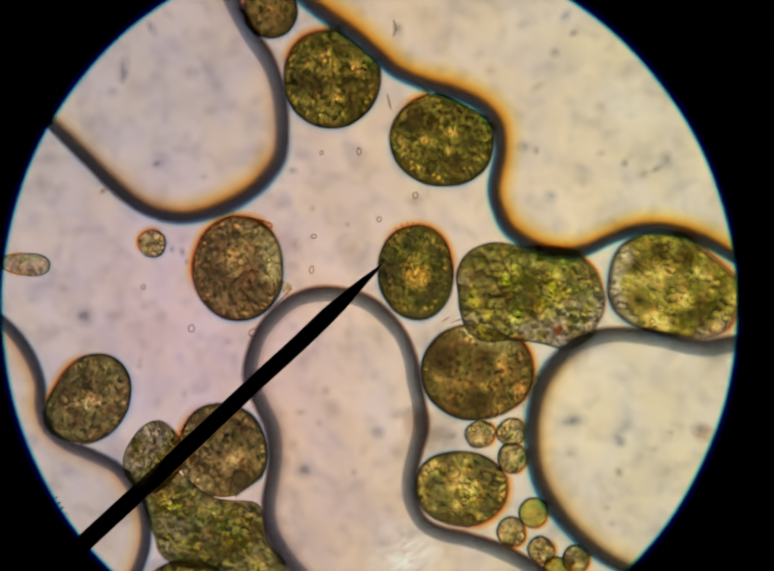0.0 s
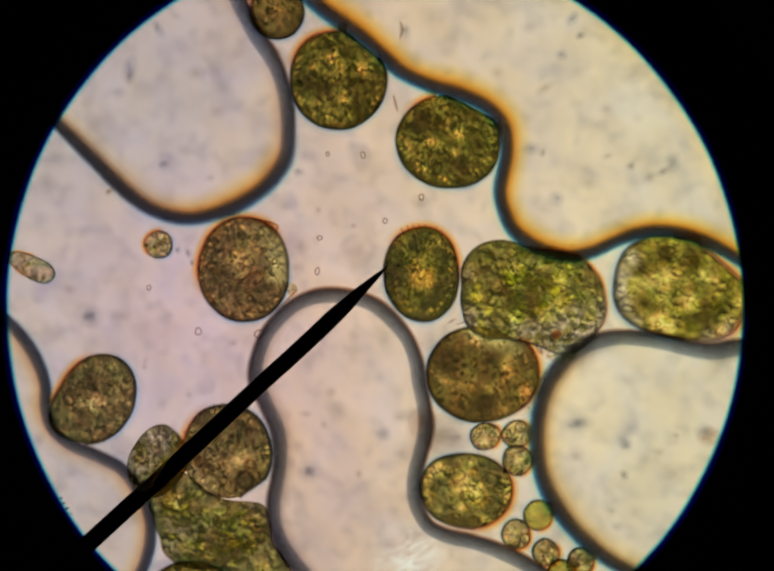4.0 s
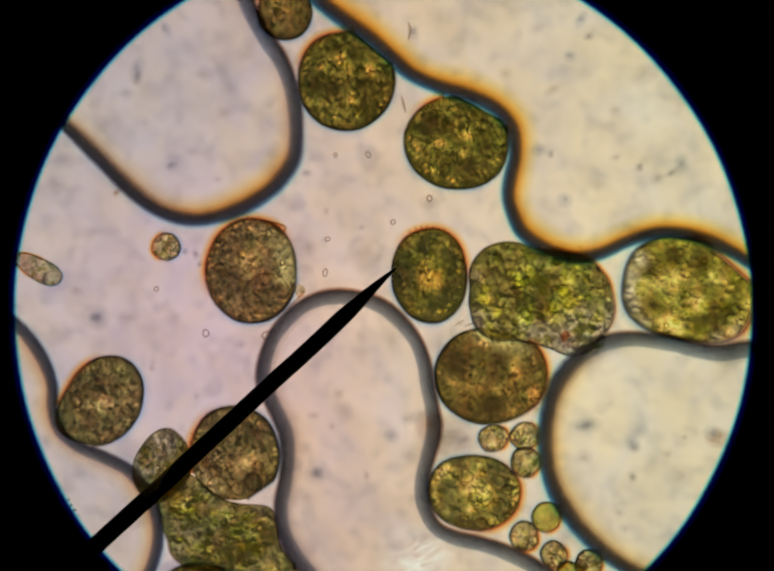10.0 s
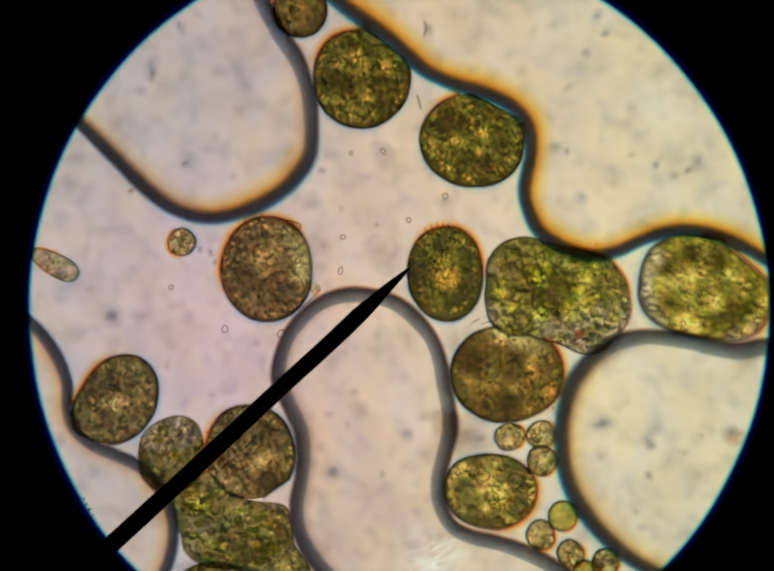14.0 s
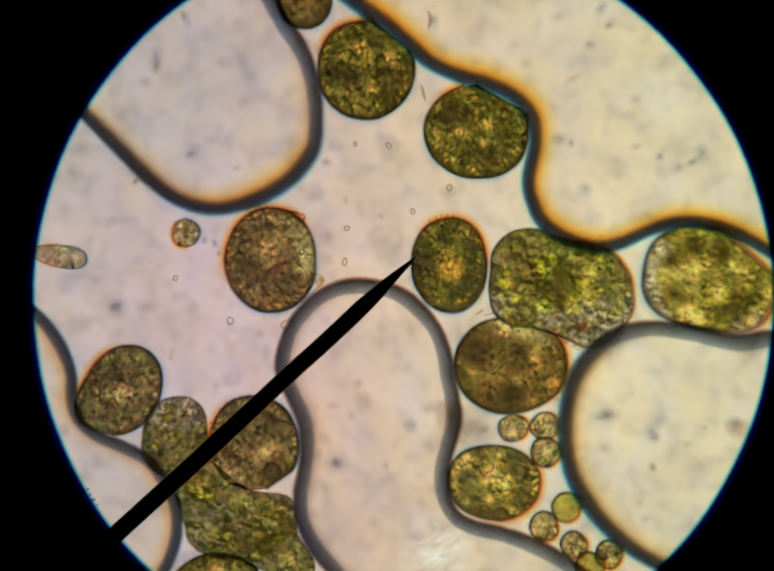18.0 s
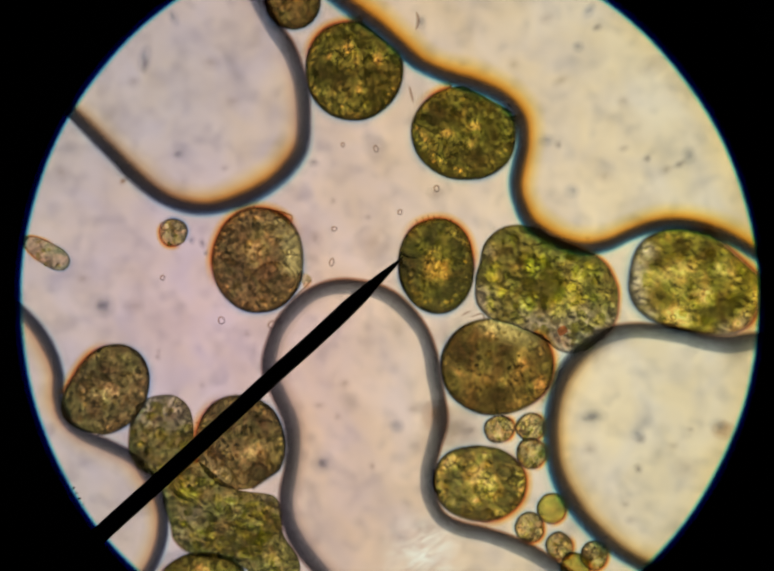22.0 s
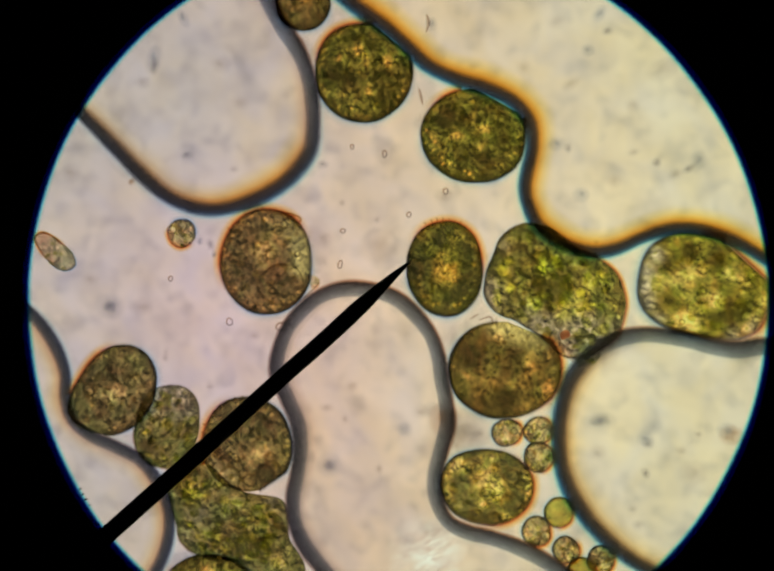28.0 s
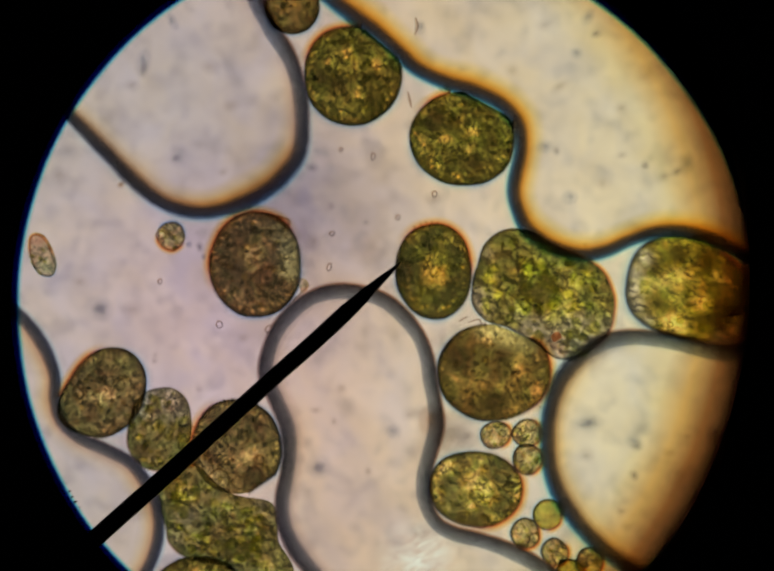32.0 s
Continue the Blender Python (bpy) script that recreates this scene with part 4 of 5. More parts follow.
for i, (px, py, rx, ry, mat, what) in enumerate((
        (372, 471, 27, 27, PALE, "small amber round cell alone in the open water"),
        (1032, 866, 30, 27, PALE, "small pale brown round cell"),
        (1095, 862, 29, 27, PALE, "small pale green round cell"),
        (1097, 915, 30, 30, PALE, "small pale green cell with bright droplets"),
        (1139, 1026, 30, 29, YOLK, "small plain yellow-green round cell"),
        (1094, 1065, 30, 29, PALE, "small pale round cell with a dark wall"),
        (1154, 1102, 28, 26, PALE, "small pale granular cell"),
        (1186, 1146, 29, 29, YOLK, "small yellow cell in a clump"),
        (1225, 1121, 27, 29, PALE, "small pale green cell at an air pocket"))):
    made = cell("small_cell", px, py, rx, ry, 20 * i, mat, GRAINS_GREEN, what, "small cell", seed=40 + i, count=0 if mat is YOLK else 12, size=(2.5, 5), stores=0 if mat is YOLK else 3, height=0.012, group=SMALL, wall=(7, 11) if i == 0 else (8, 11), wobble=0.035, vacuoles=0 if mat is YOLK else 2, vacuole_size=(6, 11))
    if i == 0:
        AMBER = made


# ---- the green swimmers, which knead and slide ----
def lobe(name, parent, rx, ry, material, seed, plastids, grains, power=2.2, egg=0.0, height=0.022, label="", wall=True, size=(8, 13), stores=4, patches=(), radii=None, clears=(), fringe=(-0.7, 0.7)):
    rad = outline_by(radii) if radii else outline(rx, ry, power, egg, 0.03, seed)
    green = spots(rad, plastids, size, seed + 5, 0.88, 1.3)
    drops = spots(rad, stores, (4, 7), seed + 7)
    b = body_mesh(name, rad, height, material, parent, label, 160, 36, patches=tuple(patches) + pale(green, 1.35) + pale(drops, 0.8), clears=clears)
    if wall:
        wall_mesh(rad, height, b, 0, (7, 11), name="pellicle", warm_way=fringe, gain=0.6, bias=0.05, deep=0.15)
    elif wall is None:
        wall_mesh(rad, height, b, 0, (3, 4), name="pellicle", material=GHOST)
    if grains:
        grain_cloud("granulation", rad, height, grains, (3, 5), GRAINS_GREEN, b, seed)
    granules("chloroplast", PLASTIDS, green, height, b)
    granules("storage_granule", STORES, drops, height, b)
    if plastids > 12:
        droplets(b, rad, int(plastids * 0.2), (5, 10), height, seed + 40)
    return b


SWIM = "green swimmers"
swimmer = new("green_swimmer")
swimmer.location = at(1132, 578, 0.004)
tagged(swimmer, "plump bright green swimmer kneading its shape between cells", "green flagellate", SWIM)
SW_BODY = lobe("body_lobe", swimmer, 0, 0, GREEN, 61, 40, 60, radii=(137, 129, 121, 107, 99, 95, 101, 120, 144, 157, 159, 150, 151, 150, 133, 106, 97, 97, 107, 131, 141, 143, 147, 143), size=(7, 12), fringe=(0.85, 0.5),
               clears=((-142, 22, 20, 0.6), (-128, 50, 20, 0.6), (-60, 66, 22, 0.4), (-20, 80, 26, 0.7), (30, 92, 32, 0.95), (56, 118, 32, 0.95), (66, 58, 28, 0.7), (128, 54, 22, 0.55), (98, 98, 34, 0.9), (-130, -70, 14, 0.3)),
               patches=((50, -27, 22, 1.0), (40, 18, 24, 1.1), (-25, -57, 20, 0.9), (-75, -37, 16, 0.7), (-45, 33, 18, 0.8), (-110, -82, 16, 0.4), (-110, -17, 14, 0.3), (15, 45, 14, 0.6), (108, 25, 20, 0.4)))
SW_FRONT = lobe("front_lobe", swimmer, 60, 50, CLEAR, 62, 6, 16, height=0.018, label="clear green front lobe", wall=False)
SW_TAIL = lobe("tail_lobe", swimmer, 46, 34, CLEAR, 63, 0, 24, height=0.015, label="clear gray tail lobe", wall=False)
spot = new("eyespot", dome_data("eyespot", 1.3, 3, EYESPOT))
spot.parent = SW_BODY
spot.matrix_basis = Matrix.LocRotScale((0.025, -0.083, 0.0195), Euler((0, 0, 0.8)), (0.009, 0.009, 0.007))

huddle = new("green_swimmer")
huddle.location = at(465, 1045, 0.002)
tagged(huddle, "crumpled green swimmer folded beneath brown cells", "green flagellate", SWIM)
HU_BODY = lobe("body_lobe", huddle, 0, 0, MOSS, 71, 40, 60, radii=(108, 109, 109, 88, 75, 71, 77, 98, 154, 165, 158, 134, 118, 115, 105, 92, 80, 73, 74, 88, 118, 173, 168, 120), wall=None, size=(5, 9),
               clears=((-72, -28, 20, 0.5), (75, -52, 16, 0.4), (110, -30, 14, 0.3), (-90, 20, 16, 0.2)), patches=((90, 70, 30, 0.35), (60, -30, 24, 0.5), (-85, -60, 20, 0.8), (-80, -80, 16, 0.8), (-20, 0, 30, -0.3), (30, -20, 20, 0.5), (-65, 10, 20, 0.5), (0, 50, 20, -0.3)))
HU_SIDE = lobe("side_fold", huddle, 50, 62, CLEAR, 72, 8, 16, height=0.018, label="clear green fold of the body", wall=False)
HU_NECK = lobe("neck_fold", huddle, 44, 36, CLEAR, 73, 6, 12, height=0.018, label="clear green fold of the neck", wall=False)

climber = new("green_swimmer")
tagged(climber, "small green swimmer with a clear pointed tip", "green flagellate", SWIM)
CL_BODY = lobe("body_lobe", climber, 84, 64, MOSS, 81, 18, 30, 2.4, 0.0, size=(5, 9), wall=None, patches=((10, 0, 30, 0.5),), clears=((70, 0, 40, 0.75), (40, 42, 22, 0.4), (50, -34, 22, 0.4)))
CL_TIP = lobe("tip_lobe", climber, 30, 26, CLEAR, 82, 2, 8, 2.0, -0.5, height=0.02, label="clear gray pointed tip", wall=False, stores=3)

ROD_TURN = new("drifting_cell")
tagged(ROD_TURN, "slim pale green rod-shaped cell turning in open water", "rod-shaped cell")
rod_rad = outline(49, 22, 2.4, 0.12, 0.02, 91)
body_mesh("cytoplasm", rod_rad, 0.019, CLEAR_GREEN, ROD_TURN, closed=True)
wall_mesh(rod_rad, 0.01, ROD_TURN, 0, (5, 6.5), warm_way=(-1, 0), gain=0.6)
grain_cloud("granulation", rod_rad, 0.018, 9, (2.5, 5), GRAINS_GREEN, ROD_TURN, 92)


# ---- torn wall, flakes, ghosts, silt ----
def flake(points, width, label, material=FLAKE, name="wall_flake", parent=None):
    """A thin curled shred along a short line."""
    line = spline(points, 4)
    cols, verts = 5, []
    n = len(line)
    for j in range(n):
        d = line[min(j + 1, n - 1)] - line[max(j - 1, 0)]
        d = d / np.hypot(*d)
        w = width * math.sin(math.pi * (0.12 + 0.8 * j / max(1, n - 1)))
        for i in range(cols):
            u = i / (cols - 1) - 0.5
            verts.append(at(line[j][0] - d[1] * w * u, line[j][1] + d[0] * w * u, 0.006 + 0.006 * (1 - 4 * u * u)))
    us = [i / (cols - 1) for _ in range(n) for i in range(cols)]
    if parent is not None:
        verts = [parent.matrix_basis.inverted() @ v for v in verts]
        return build(name, verts, sheet(cols, n), material, parent, label, {"across": us, "warm": [0.7] * len(us)})
    ob = build(name, verts, sheet(cols, n), material, None, "", {"across": us, "warm": [0.7] * len(us)})
    return tagged(ob, label, "debris")


def cell_near(px, py):
    return min(CELLS, key=lambda c: math.hypot(c[0] - px, c[1] - py))[2]


TORN = cell_near(543, 526)


flake([(560, 421), (585, 428), (612, 437), (600, 452)], 7, "curled brown shred of cell wall", GHOST, parent=TORN)
flake([(572, 428), (590, 434), (608, 443), (600, 456)], 17, "orange shred of torn cell wall", parent=TORN)
flake([(651, 565), (640, 578), (625, 592), (605, 612)], 6, "thin brown shred of cell wall", GHOST, parent=TORN)
flake([(626, 556), (641, 566), (638, 582)], 22, "orange shred of peeling cell wall", parent=TORN)
flake([(975, 640), (985, 636), (998, 634), (1004, 655)], 6, "dark thin shred beside a brown cell", GHOST)
flake([(955, 638), (965, 632), (974, 627)], 5, "tiny dark sliver of wall", GHOST)
flake([(848, 172), (852, 190), (856, 206)], 9, "faint gray sliver in water", GHOST)
flake([(862, 22), (866, 40), (861, 58)], 11, "gray sliver in open water", GHOST)


for x0, y0, dx, dy in ((866, 449, -6, -9), (878, 444, -5, -11), (888, 441, -2, -12), (899, 440, 0, -10), (910, 441, 3, -9), (500, 432, -3, -11), (534, 421, 1, -12), (470, 462, -9, -7), (1138, 745, 10, 2), (1136, 775, 10, 5), (1118, 805, 8, 8)):
    flake([(x0, y0 + 2), (x0 + dx * 0.4, y0 + dy * 0.4), (x0 + dx * 0.75, y0 + dy * 0.75)], 3.5, "", GHOST, "bristle", cell_near(x0, y0 + 70 if y0 < 560 else y0))


for cx, cy, rx, ry, angles in ((508, 896, 92, 96, range(96, 176, 10)), (1027, 739, 114, 99, range(-34, 16, 9)), (904, 536, 78, 96, range(60, 84, 8))):
    for k, angle in enumerate(angles):
        c, s = math.cos(radians(angle)), -math.sin(radians(angle))
        reach = 6 + 3 * math.sin(k * 2.3)
        flake([(cx + rx * c, cy + ry * s), (cx + (rx + reach * 0.5) * c - 1, cy + (ry + reach * 0.5) * s), (cx + (rx + reach) * c, cy + (ry + reach) * s + 1)], 4, "", GHOST, "bristle", cell_near(cx, cy))


def ghost(px, py, rx, ry, turn, label):
    """A small empty ring-shaped shell."""
    rad = outline(rx * 0.85, ry * 0.85, 2.0, 0, 0.08, int(px))
    ob = wall_mesh(rad, 0.01, None, radians(turn), (2.8, 2.8), 20, "empty_shell", GHOST)
    ob.matrix_basis = Matrix.LocRotScale(at(px, py, 0.003), Euler((0, 0, radians(turn))), None)
    return tagged(ob, label, "empty shell", "small empty shells")


SHELLS = []
for px, py, rx, ry, turn in ((463, 650, 7, 9, 15), (350, 562, 5, 5.5, 0), (692, 530, 5, 9, -10), (782, 299, 5, 8, 20), (830, 428, 5, 6, 0), (573, 657, 11, 9, 10), (697, 462, 6, 5, 0), (586, 648, 5, 5, 0), (904, 380, 6, 7, 0), (714, 292, 4, 5, 0)):
    SHELLS.append(ghost(px, py, rx, ry, turn, "tiny empty ring-shaped shell"))


def smudge(px, py, rx, ry, turn, material, label):
    verts, faces, seg = [(0, 0, 0.1)], [], 20
    for q, z in ((0.5, 0.07), (1.0, 0.0)):
        verts += [(q * math.cos(2 * math.pi * i / seg), q * math.sin(2 * math.pi * i / seg), z) for i in range(seg)]
    for i in range(seg):
        k = (i + 1) % seg
        faces += [(0, 1 + i, 1 + k), (1 + i, 1 + seg + i, 1 + seg + k, 1 + k)]
    ob = build("silt_speck", verts, faces, material)
    ob.matrix_basis = Matrix.LocRotScale(at(px, py, 0.002), Euler((0, 0, radians(turn))), (rx / 1000, ry / 1000, 0.03))
    return tagged(ob, label, "silt", "specks of silt on the glass")


for px, py, rx, ry, turn, mat, what in (
        (226, 618, 34, 30, 0, SILT_BLUE, "blurred blue-gray speck of silt"), (228, 618, 20, 18, 0, SILT_DARK, "dark core of a blurred speck"), (292, 620, 26, 20, 0, SILT_GRAY, "faint gray speck of silt"),
        (675, 935, 30, 30, 0, SILT_BLUE, "blurred blue-gray speck of silt"), (674, 936, 17, 18, 0, SILT_DARK, "dark core of a blurred speck"), (775, 942, 10, 13, 0, SILT_GRAY, "small gray speck of silt"),
        (1219, 841, 42, 22, 5, SILT_BLUE, "long blurred blue-gray speck"), (1219, 841, 26, 15, 5, SILT_DARK, "dark core of a long blurred speck"), (1318, 886, 16, 14, 0, SILT_DARK, "small dark speck of silt"), (1312, 876, 20, 16, 0, SILT_BLUE, "blurred blue edge of a speck"),
        (1314, 946, 11, 14, 30, SILT_DARK, "small black speck of grit"), (1385, 900, 14, 10, 0, SILT_GRAY, "faint gray speck of silt"),
        (1288, 1018, 12, 10, 0, SILT_GRAY, "faint gray speck of silt"), (1410, 945, 34, 30, 0, SILT_GRAY, "wide faint smear of silt"),
        (1487, 868, 30, 24, 0, SILT_BROWN, "rusty blurred speck near the field's edge"), (1476, 858, 22, 20, 0, SILT_BLUE, "bluish blurred speck of silt"),
        (312, 118, 17, 34, -12, SILT_BLUE, "dark blurred sliver of silt"), (313, 132, 10, 20, -12, SILT_DARK, "dark core of a blurred sliver"),
        (448, 127, 22, 18, 0, SILT_GRAY, "blurred gray speck of silt"), (370, 35, 12, 22, 30, SILT_BLUE, "blurred blue sliver of silt"),
        (290, 165, 18, 14, 0, SILT_GRAY, "faint gray speck of silt"), (490, 205, 22, 16, 0, SILT_GRAY, "faint gray speck of silt"),
        (380, 312, 14, 10, 10, SILT_DARK, "small dark speck of silt"), (475, 340, 10, 8, 0, SILT_GRAY, "tiny gray speck of silt"),
        (655, 328, 14, 11, 0, SILT_DARK, "small dark gray speck of silt"), (390, 420, 12, 8, 0, SILT_GRAY, "faint small speck of silt"),
        (872, 42, 14, 18, 0, SILT_BLUE, "blurred blue speck of silt"), (1060, 130, 18, 20, 0, SILT_GRAY, "faint gray speck of silt"),
        (1212, 18, 14, 22, -30, SILT_BLUE, "blurred blue sliver of silt"), (1228, 53, 14, 10, 20, SILT_DARK, "small dark gray speck of silt"),
        (1190, 92, 15, 15, 0, SILT_BLUE, "blurred blue-gray speck of grit"), (1280, 202, 16, 16, 0, SILT_GRAY, "faint gray speck of silt"),
        (1128, 282, 20, 16, 0, SILT_BLUE, "blurred blue-gray speck of grit"), (1150, 290, 10, 12, 0, SILT_DARK, "small dark speck of silt"),
        (1330, 318, 11, 11, 0, SILT_DARK, "small brown speck of silt"), (1282, 298, 16, 10, 10, SILT_GRAY, "faint small speck of silt"),
        (1415, 312, 18, 22, 0, SILT_BLUE, "blurred blue-gray speck of grit"), (1395, 330, 18, 10, 30, SILT_DARK, "dark gray sliver of silt"),
        (1370, 340, 16, 12, 10, SILT_GRAY, "faint gray sliver of silt"), (1245, 355, 20, 16, 0, SILT_GRAY, "faint gray speck of silt"),
        (1178, 385, 20, 18, 0, SILT_BLUE, "blurred blue-gray speck of grit"), (1125, 35, 20, 16, 20, SILT_GRAY, "faint gray speck of silt"),
        (1155, 160, 24, 12, 30, SILT_GRAY, "faint gray streak of silt"), (1210, 480, 6, 6, 0, SILT_GRAY, "tiny gray speck of silt"),
        (705, 842, 9, 11, 0, SILT_GRAY, "small gray speck of silt"), (825, 862, 20, 18, 0, SILT_BLUE, "blurred blue speck of silt"),
        (860, 825, 20, 18, 0, SILT_GRAY, "faint gray speck of silt"), (720, 775, 14, 12, 0, SILT_GRAY, "faint gray speck of silt"),
        (975, 868, 16, 10, 10, SILT_GRAY, "faint gray sliver of silt"), (668, 820, 18, 10, 0, SILT_GRAY, "faint gray streak of silt"),
        (430, 492, 9, 14, 20, SILT_DARK, "dark grit beside a small amber cell"), (437, 512, 7, 9, 0, SILT_BLUE, "blue-gray grit in open water"),
        (408, 486, 8, 10, 0, SILT_BLUE, "blue-gray grit beside a small cell"), (270, 366, 12, 8, 30, SILT_BROWN, "rusty speck near an air pocket"),
        (430, 780, 9, 8, 0, SILT_GRAY, "tiny gray speck of silt"), (340, 722, 8, 10, 0, SILT_GRAY, "tiny gray speck of silt"), (342, 710, 6, 6, 0, SILT_GRAY, "tiny gray speck of silt"),
        (695, 405, 8, 10, 0, SILT_GRAY, "tiny gray speck of silt"), (766, 438, 8, 8, 0, SILT_GRAY, "tiny gray speck of silt"), (660, 480, 18, 18, 0, SILT_GRAY, "faint gray speck of silt"),
        (520, 675, 12, 10, 0, SILT_GRAY, "faint gray speck of silt"), (900, 388, 22, 16, 0, SILT_GRAY, "faint gray speck of silt"),
        (190, 565, 20, 14, 0, SILT_GRAY, "faint gray speck of silt"), (145, 350, 22, 20, 0, SILT_GRAY, "faint gray speck of silt"),
        (1340, 130, 40, 26, 20, SILT_GRAY, "wide faint smear of silt"), (1300, 1050, 16, 12, 0, SILT_GRAY, "faint gray speck of silt"),
        (938, 868, 80, 58, 10, SILT_TAUPE, "wide gray-brown smear between cells"), (925, 680, 40, 60, 20, SILT_GRAY, "faint gray smear between cells"), (640, 480, 50, 60, 20, SILT_GRAY, "faint wide gray-brown smear"), (770, 490, 46, 40, 20, SILT_GRAY, "faint wide gray-brown smear"), (905, 840, 36, 40, 0, SILT_BROWN, "faint brown smear beside an air pocket"),
        (1420, 866, 10, 8, 0, SILT_GRAY, "tiny faint speck of silt"), (1215, 905, 24, 18, 0, SILT_GRAY, "faint blue speck of silt")):
    smudge(px, py, rx, ry, turn, mat, what)


# ---- what moves ----
def place(px, py, z=0.004, turn=0.0, tilt=0.0):
    p = at(px, py, z)
    return pose(p.x, p.y, p.z, 0, tilt, turn)


def inner(px, py, turn=0.0, origin=(1132, 578), z=0.0):
    return pose((px - origin[0]) / 1000, (origin[1] - py) / 1000, z, 0, 0, turn)


def motions():
    ROD = [
        (0, 111, 514, 5, 0), (1, 110, 517, 15, 0), (2, 111, 522, 25, 0), (3, 112, 521, 30, 0), (6, 114, 515, 10, 0),
        (7, 113, 515, -5, 25), (8, 114, 516, -20, 70), (9, 114, 514, -60, 58), (9.5, 113, 515, -10, 48), (10, 111, 519, 40, 38),
        (11, 114, 516, 35, 20), (12, 114, 516, 30, 12), (13, 114, 515, 30, 10), (14, 115, 514, 32, 10), (17, 117, 515, 12, 20),
        (18, 117, 517, 10, 20), (19, 118, 514, 28, 5), (20, 119, 512, 30, 5), (21, 118, 511, 30, 5), (22, 115, 512, 33, 5),
        (23, 115, 508, 38, 5), (24, 115, 509, 38, 5), (25, 114, 509, 38, 5), (25.5, 115, 509, 38, 5), (27.5, 114, 507, 55, 38),
        (28, 115, 508, 58, 38), (28.5, 113, 510, 62, 36), (29, 112, 510, 65, 36), (29.5, 112, 509, 72, 32), (30, 112, 510, 78, 32),
        (31, 110, 509, 80, 32), (31.5, 110, 511, 85, 34), (32, 111, 510, 92, 36)]
    walk(ROD_TURN, [(t, place(x, y, 0.024 + 0.04 * math.sin(radians(b)), -a, 0) @ pose(0, 0, 0, 0, b, 0)) for t, x, y, a, b in ROD])
    walk(SHELLS[0], [(t, place(x, y, 0.003, a)) for t, x, y, a in (
        (0, 447, 647, -10), (3, 450, 650, 0), (6, 450, 653, 10), (10, 450, 652, 10), (12, 451, 650, 5), (14, 458, 647, 0), (17, 459, 647, 5), (19, 463, 650, 15), (23, 470, 648, 20), (28, 470, 648, 20), (32, 471, 648, 15))])
    walk(SHELLS[3], [(t, place(x, y, 0.003, a)) for t, x, y, a in (
        (0, 790, 290, 0), (3, 786, 293, 10), (8, 784, 297, 20), (10, 780, 291, 30), (14, 779, 289, 40), (17, 781, 292, 30), (19, 782, 299, 20), (25, 780, 301, 10), (28, 780, 306, 0), (32, 779, 305, -10))])
    walk(AMBER, [(t, place(x, y, 0.004, a)) for t, x, y, a in (
        (0, 369, 474, 0), (3, 370, 474, 12), (6, 371, 477, 25), (10, 371, 477, 40), (12, 371, 472, 50), (14, 372, 471, 60), (19, 372, 471, 75), (25, 372, 470, 95), (32, 372, 470, 120))])
    walk(SW_BODY, [(t, inner(x, y, -a)) for t, x, y, a in (
        (0, 1141, 582, -16), (2, 1137, 583, -10), (3.5, 1135, 582, -10), (6, 1135, 580, -4), (8, 1137, 581, -8), (9, 1138, 582, -16), (10, 1135, 581, -10), (11, 1135, 581, -5), (12, 1133, 582, 1), (13, 1134, 580, 0),
        (14.5, 1135, 579, -9), (17, 1135, 580, -9), (19, 1135, 582, 0), (21, 1135, 582, 2), (24, 1133, 580, 6), (25.5, 1134, 581, 8), (28, 1135, 580, 11), (30, 1134, 580, 7), (32, 1133, 580, 6))])
    walk(SW_FRONT, [(t, inner(x, y, -a, z=-0.001)) for t, x, y, a in (
        (0, 1132, 579, 0), (3, 1117, 569, 6), (6, 1122, 579, 10), (9, 1132, 576, 14), (12, 1110, 574, 25), (14.5, 1112, 564, 30), (17, 1117, 566, 34),
        (19, 1110, 564, 36), (21, 1112, 562, 40), (23, 1110, 559, 44), (25.5, 1110, 554, 48), (28, 1112, 549, 55), (30, 1110, 562, 50), (32, 1110, 562, 48))])
    walk(SW_TAIL, [(t, inner(x, y, -a, z=-0.002)) for t, x, y, a in (
        (0, 1226, 646, 20), (3, 1188, 676, 30), (6, 1166, 686, 20), (9, 1230, 654, 20), (12, 1163, 681, 20), (14.5, 1198, 666, 30), (17, 1163, 678, 22),
        (19, 1180, 674, 25), (21, 1188, 674, 28), (23, 1178, 676, 30), (25.5, 1176, 681, 34), (28, 1178, 691, 40), (30, 1178, 678, 34), (32, 1180, 676, 30))])
    hub = (465, 1045)
    walk(HU_BODY, [(t, inner(x, y, -a, hub)) for t, x, y, a in (
        (0, 487, 1064, -3), (3, 488, 1063, -2), (6, 488, 1064, -3), (9, 488, 1065, -2), (12, 487, 1064, -2), (13, 485, 1062, -1), (19, 485, 1060, 0), (25.5, 484, 1060, 1), (32, 484, 1061, 2))])
    walk(HU_SIDE, [(t, inner(x, y, -a, hub, 0.001)) for t, x, y, a in (
        (0, 535, 1060, 30), (6, 530, 1064, 50), (13, 540, 1070, 30), (19, 544, 1072, 14), (25.5, 540, 1076, -4), (32, 536, 1080, -20))])
    walk(HU_NECK, [(t, inner(x, y, -a, hub, 0.001)) for t, x, y, a in (
        (0, 410, 1000, 30), (6, 416, 1010, 44), (13, 410, 1000, 50), (19, 406, 990, 60), (25.5, 402, 984, 70), (32, 400, 988, 80))])
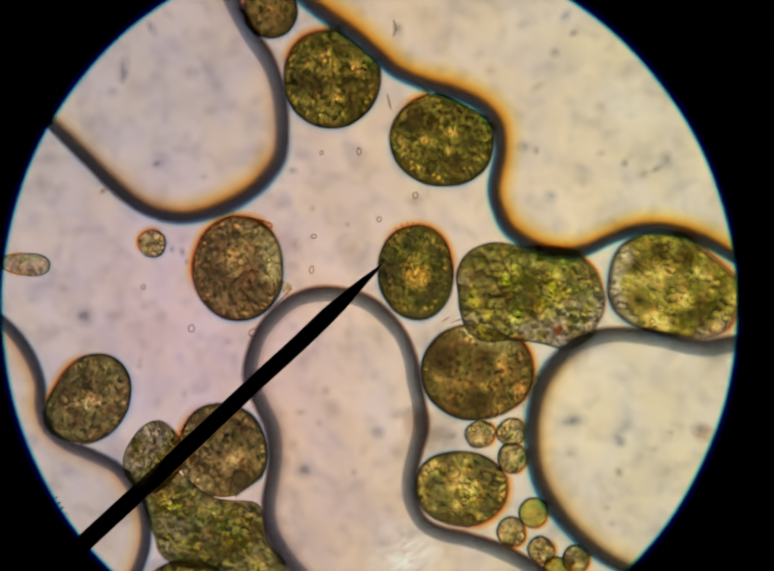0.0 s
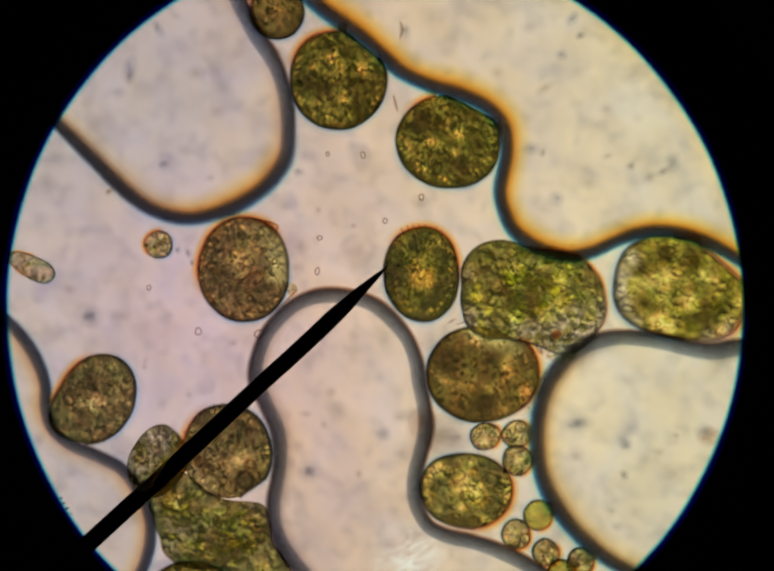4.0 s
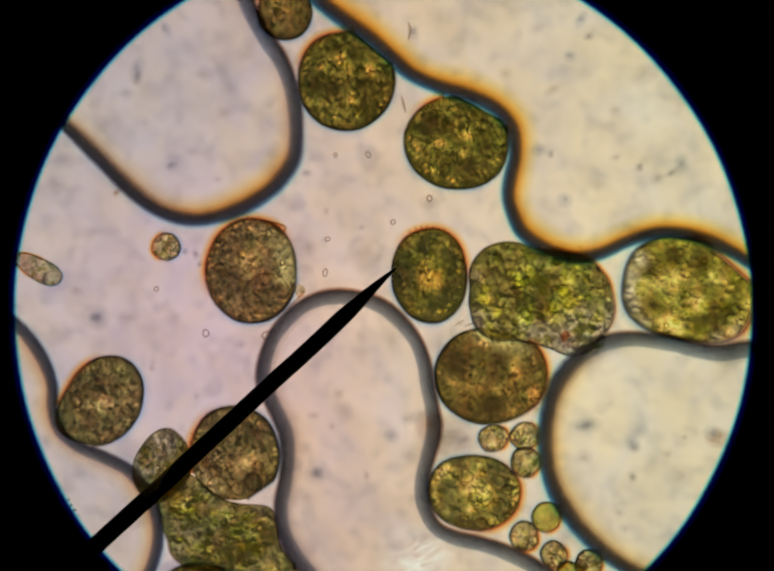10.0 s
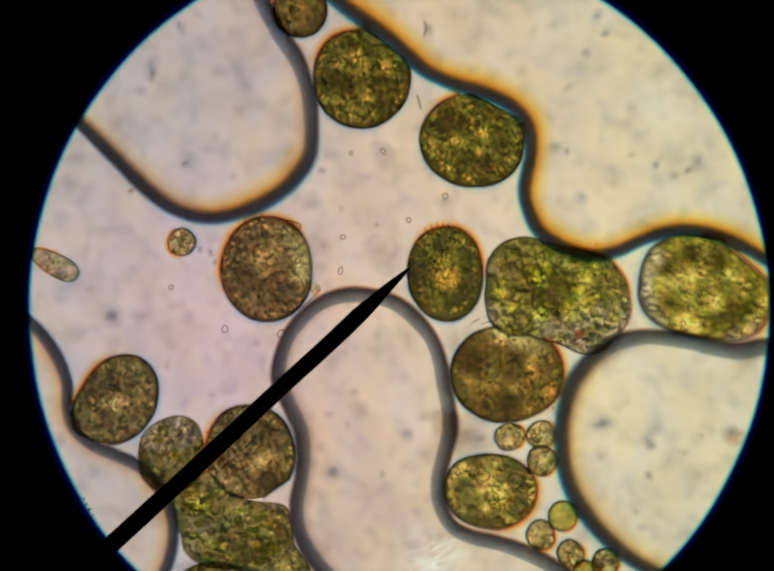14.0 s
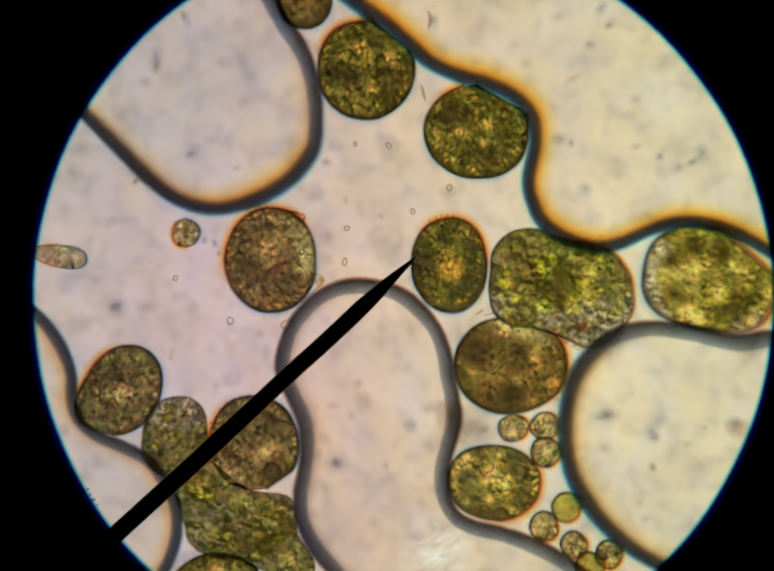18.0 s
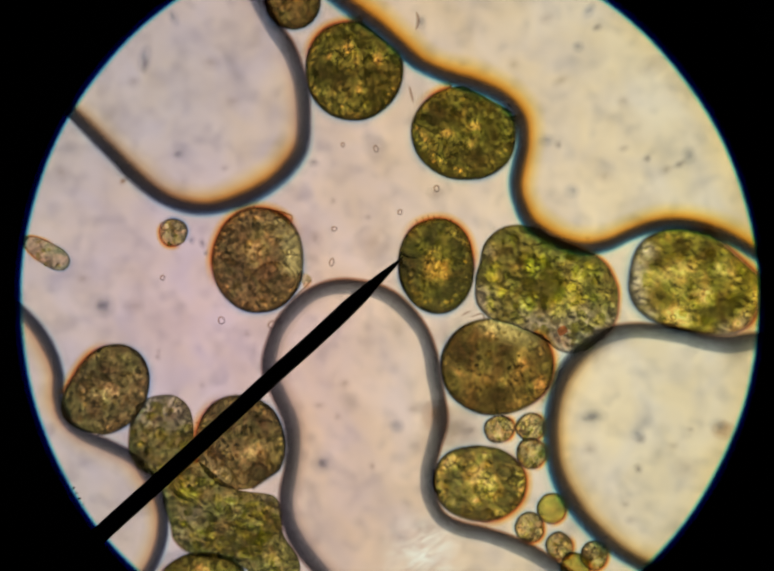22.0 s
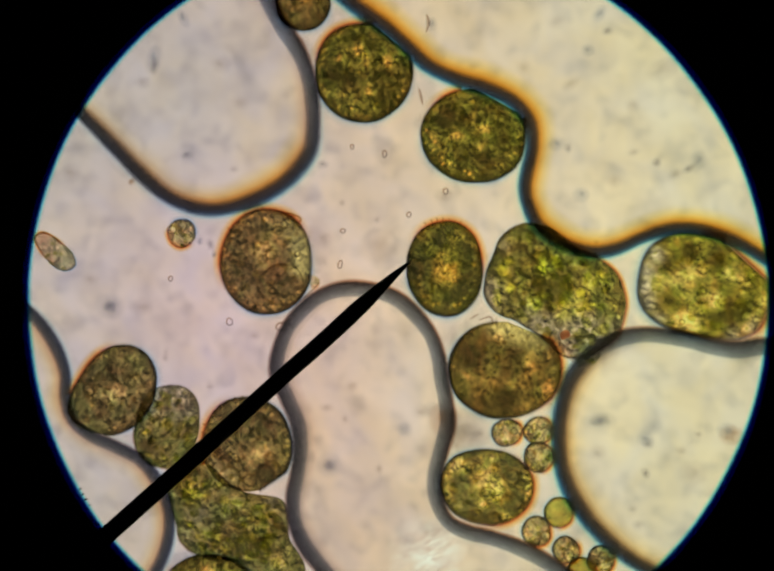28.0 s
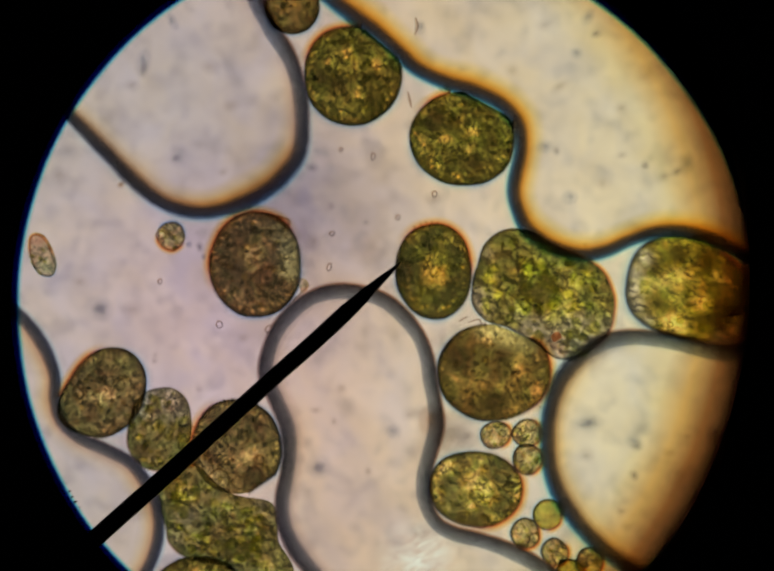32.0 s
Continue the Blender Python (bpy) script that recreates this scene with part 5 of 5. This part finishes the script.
    # apex of the climber, its axis, how far it rears up (front raised, back end down on the glass) and how far it rolls
    CLIMB = [
        (0, 360, 846, 108, 44, 42), (2, 360, 840, 108, 44, 42), (3.5, 358, 848, 108, 44, 42), (6, 360, 864, 107, 46, 44), (8, 358, 853, 106, 44, 44), (9, 354, 847, 106, 42, 44), (10, 353, 855, 106, 42, 44), (11, 353, 856, 105, 42, 44), (12, 354, 842, 102, 34, 38),
        (13, 354, 819, 94, 20, 26), (14.5, 354, 820, 90, 20, 20), (17, 358, 803, 85, 8, 8), (20, 357, 801, 85, 6, 4), (24, 353, 796, 87, 4, 0), (28, 357, 780, 82, 0, 0), (30, 356, 786, 86, 0, 0), (32, 355, 780, 88, 0, 0)]
    rows, rear = [], []
    for t, x, y, a, b, roll in CLIMB:
        half = 82 * math.cos(radians(b))
        rows.append((t, place(x - half * math.cos(radians(a)), y + half * math.sin(radians(a)), 0.003, a)))
        rear.append((t, pose(0, 0, 0.05 * math.sin(radians(b)), roll, -b, 0)))
    walk(climber, rows)
    walk(CL_BODY, rear)
    walk(CL_TIP, [(t, pose((82 * math.cos(radians(b)) - 30 + 0.1 * b) / 1000, 0, 0.1 * math.sin(radians(b)) - 0.001, 0, 0, 0)) for t, x, y, a, b, roll in CLIMB])
    vignette_rows = [(0, 0.0, 0.0), (1.0, -0.02, -0.03), (2.0, -0.06, -0.06), (2.5, -0.06, -0.07), (3.5, -0.03, -0.04), (5.0, -0.08, -0.09), (5.5, -0.13, -0.13), (6.0, -0.09, -0.1), (6.5, -0.05, -0.06), (7.0, -0.02, -0.03), (8.5, -0.04, -0.01),
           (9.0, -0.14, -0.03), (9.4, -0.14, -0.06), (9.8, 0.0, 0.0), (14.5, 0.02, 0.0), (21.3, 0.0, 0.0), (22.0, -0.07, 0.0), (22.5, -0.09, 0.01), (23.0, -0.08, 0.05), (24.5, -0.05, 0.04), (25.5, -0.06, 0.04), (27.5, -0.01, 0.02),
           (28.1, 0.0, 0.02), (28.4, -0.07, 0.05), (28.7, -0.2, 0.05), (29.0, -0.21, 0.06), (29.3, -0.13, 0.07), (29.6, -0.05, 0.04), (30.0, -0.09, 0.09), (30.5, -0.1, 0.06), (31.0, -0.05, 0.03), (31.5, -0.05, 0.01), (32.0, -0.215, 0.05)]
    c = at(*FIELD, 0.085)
    walk(VIGNETTE, [(t, pose(c.x + dx, c.y + dy, c.z)) for t, dx, dy in vignette_rows])
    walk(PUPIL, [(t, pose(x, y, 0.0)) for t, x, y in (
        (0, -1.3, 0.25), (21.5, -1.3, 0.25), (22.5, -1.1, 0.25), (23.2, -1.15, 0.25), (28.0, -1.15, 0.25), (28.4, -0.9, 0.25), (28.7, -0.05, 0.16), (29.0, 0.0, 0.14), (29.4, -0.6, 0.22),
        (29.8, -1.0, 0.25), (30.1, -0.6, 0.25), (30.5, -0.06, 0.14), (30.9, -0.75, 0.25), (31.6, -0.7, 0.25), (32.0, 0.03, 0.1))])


motions()
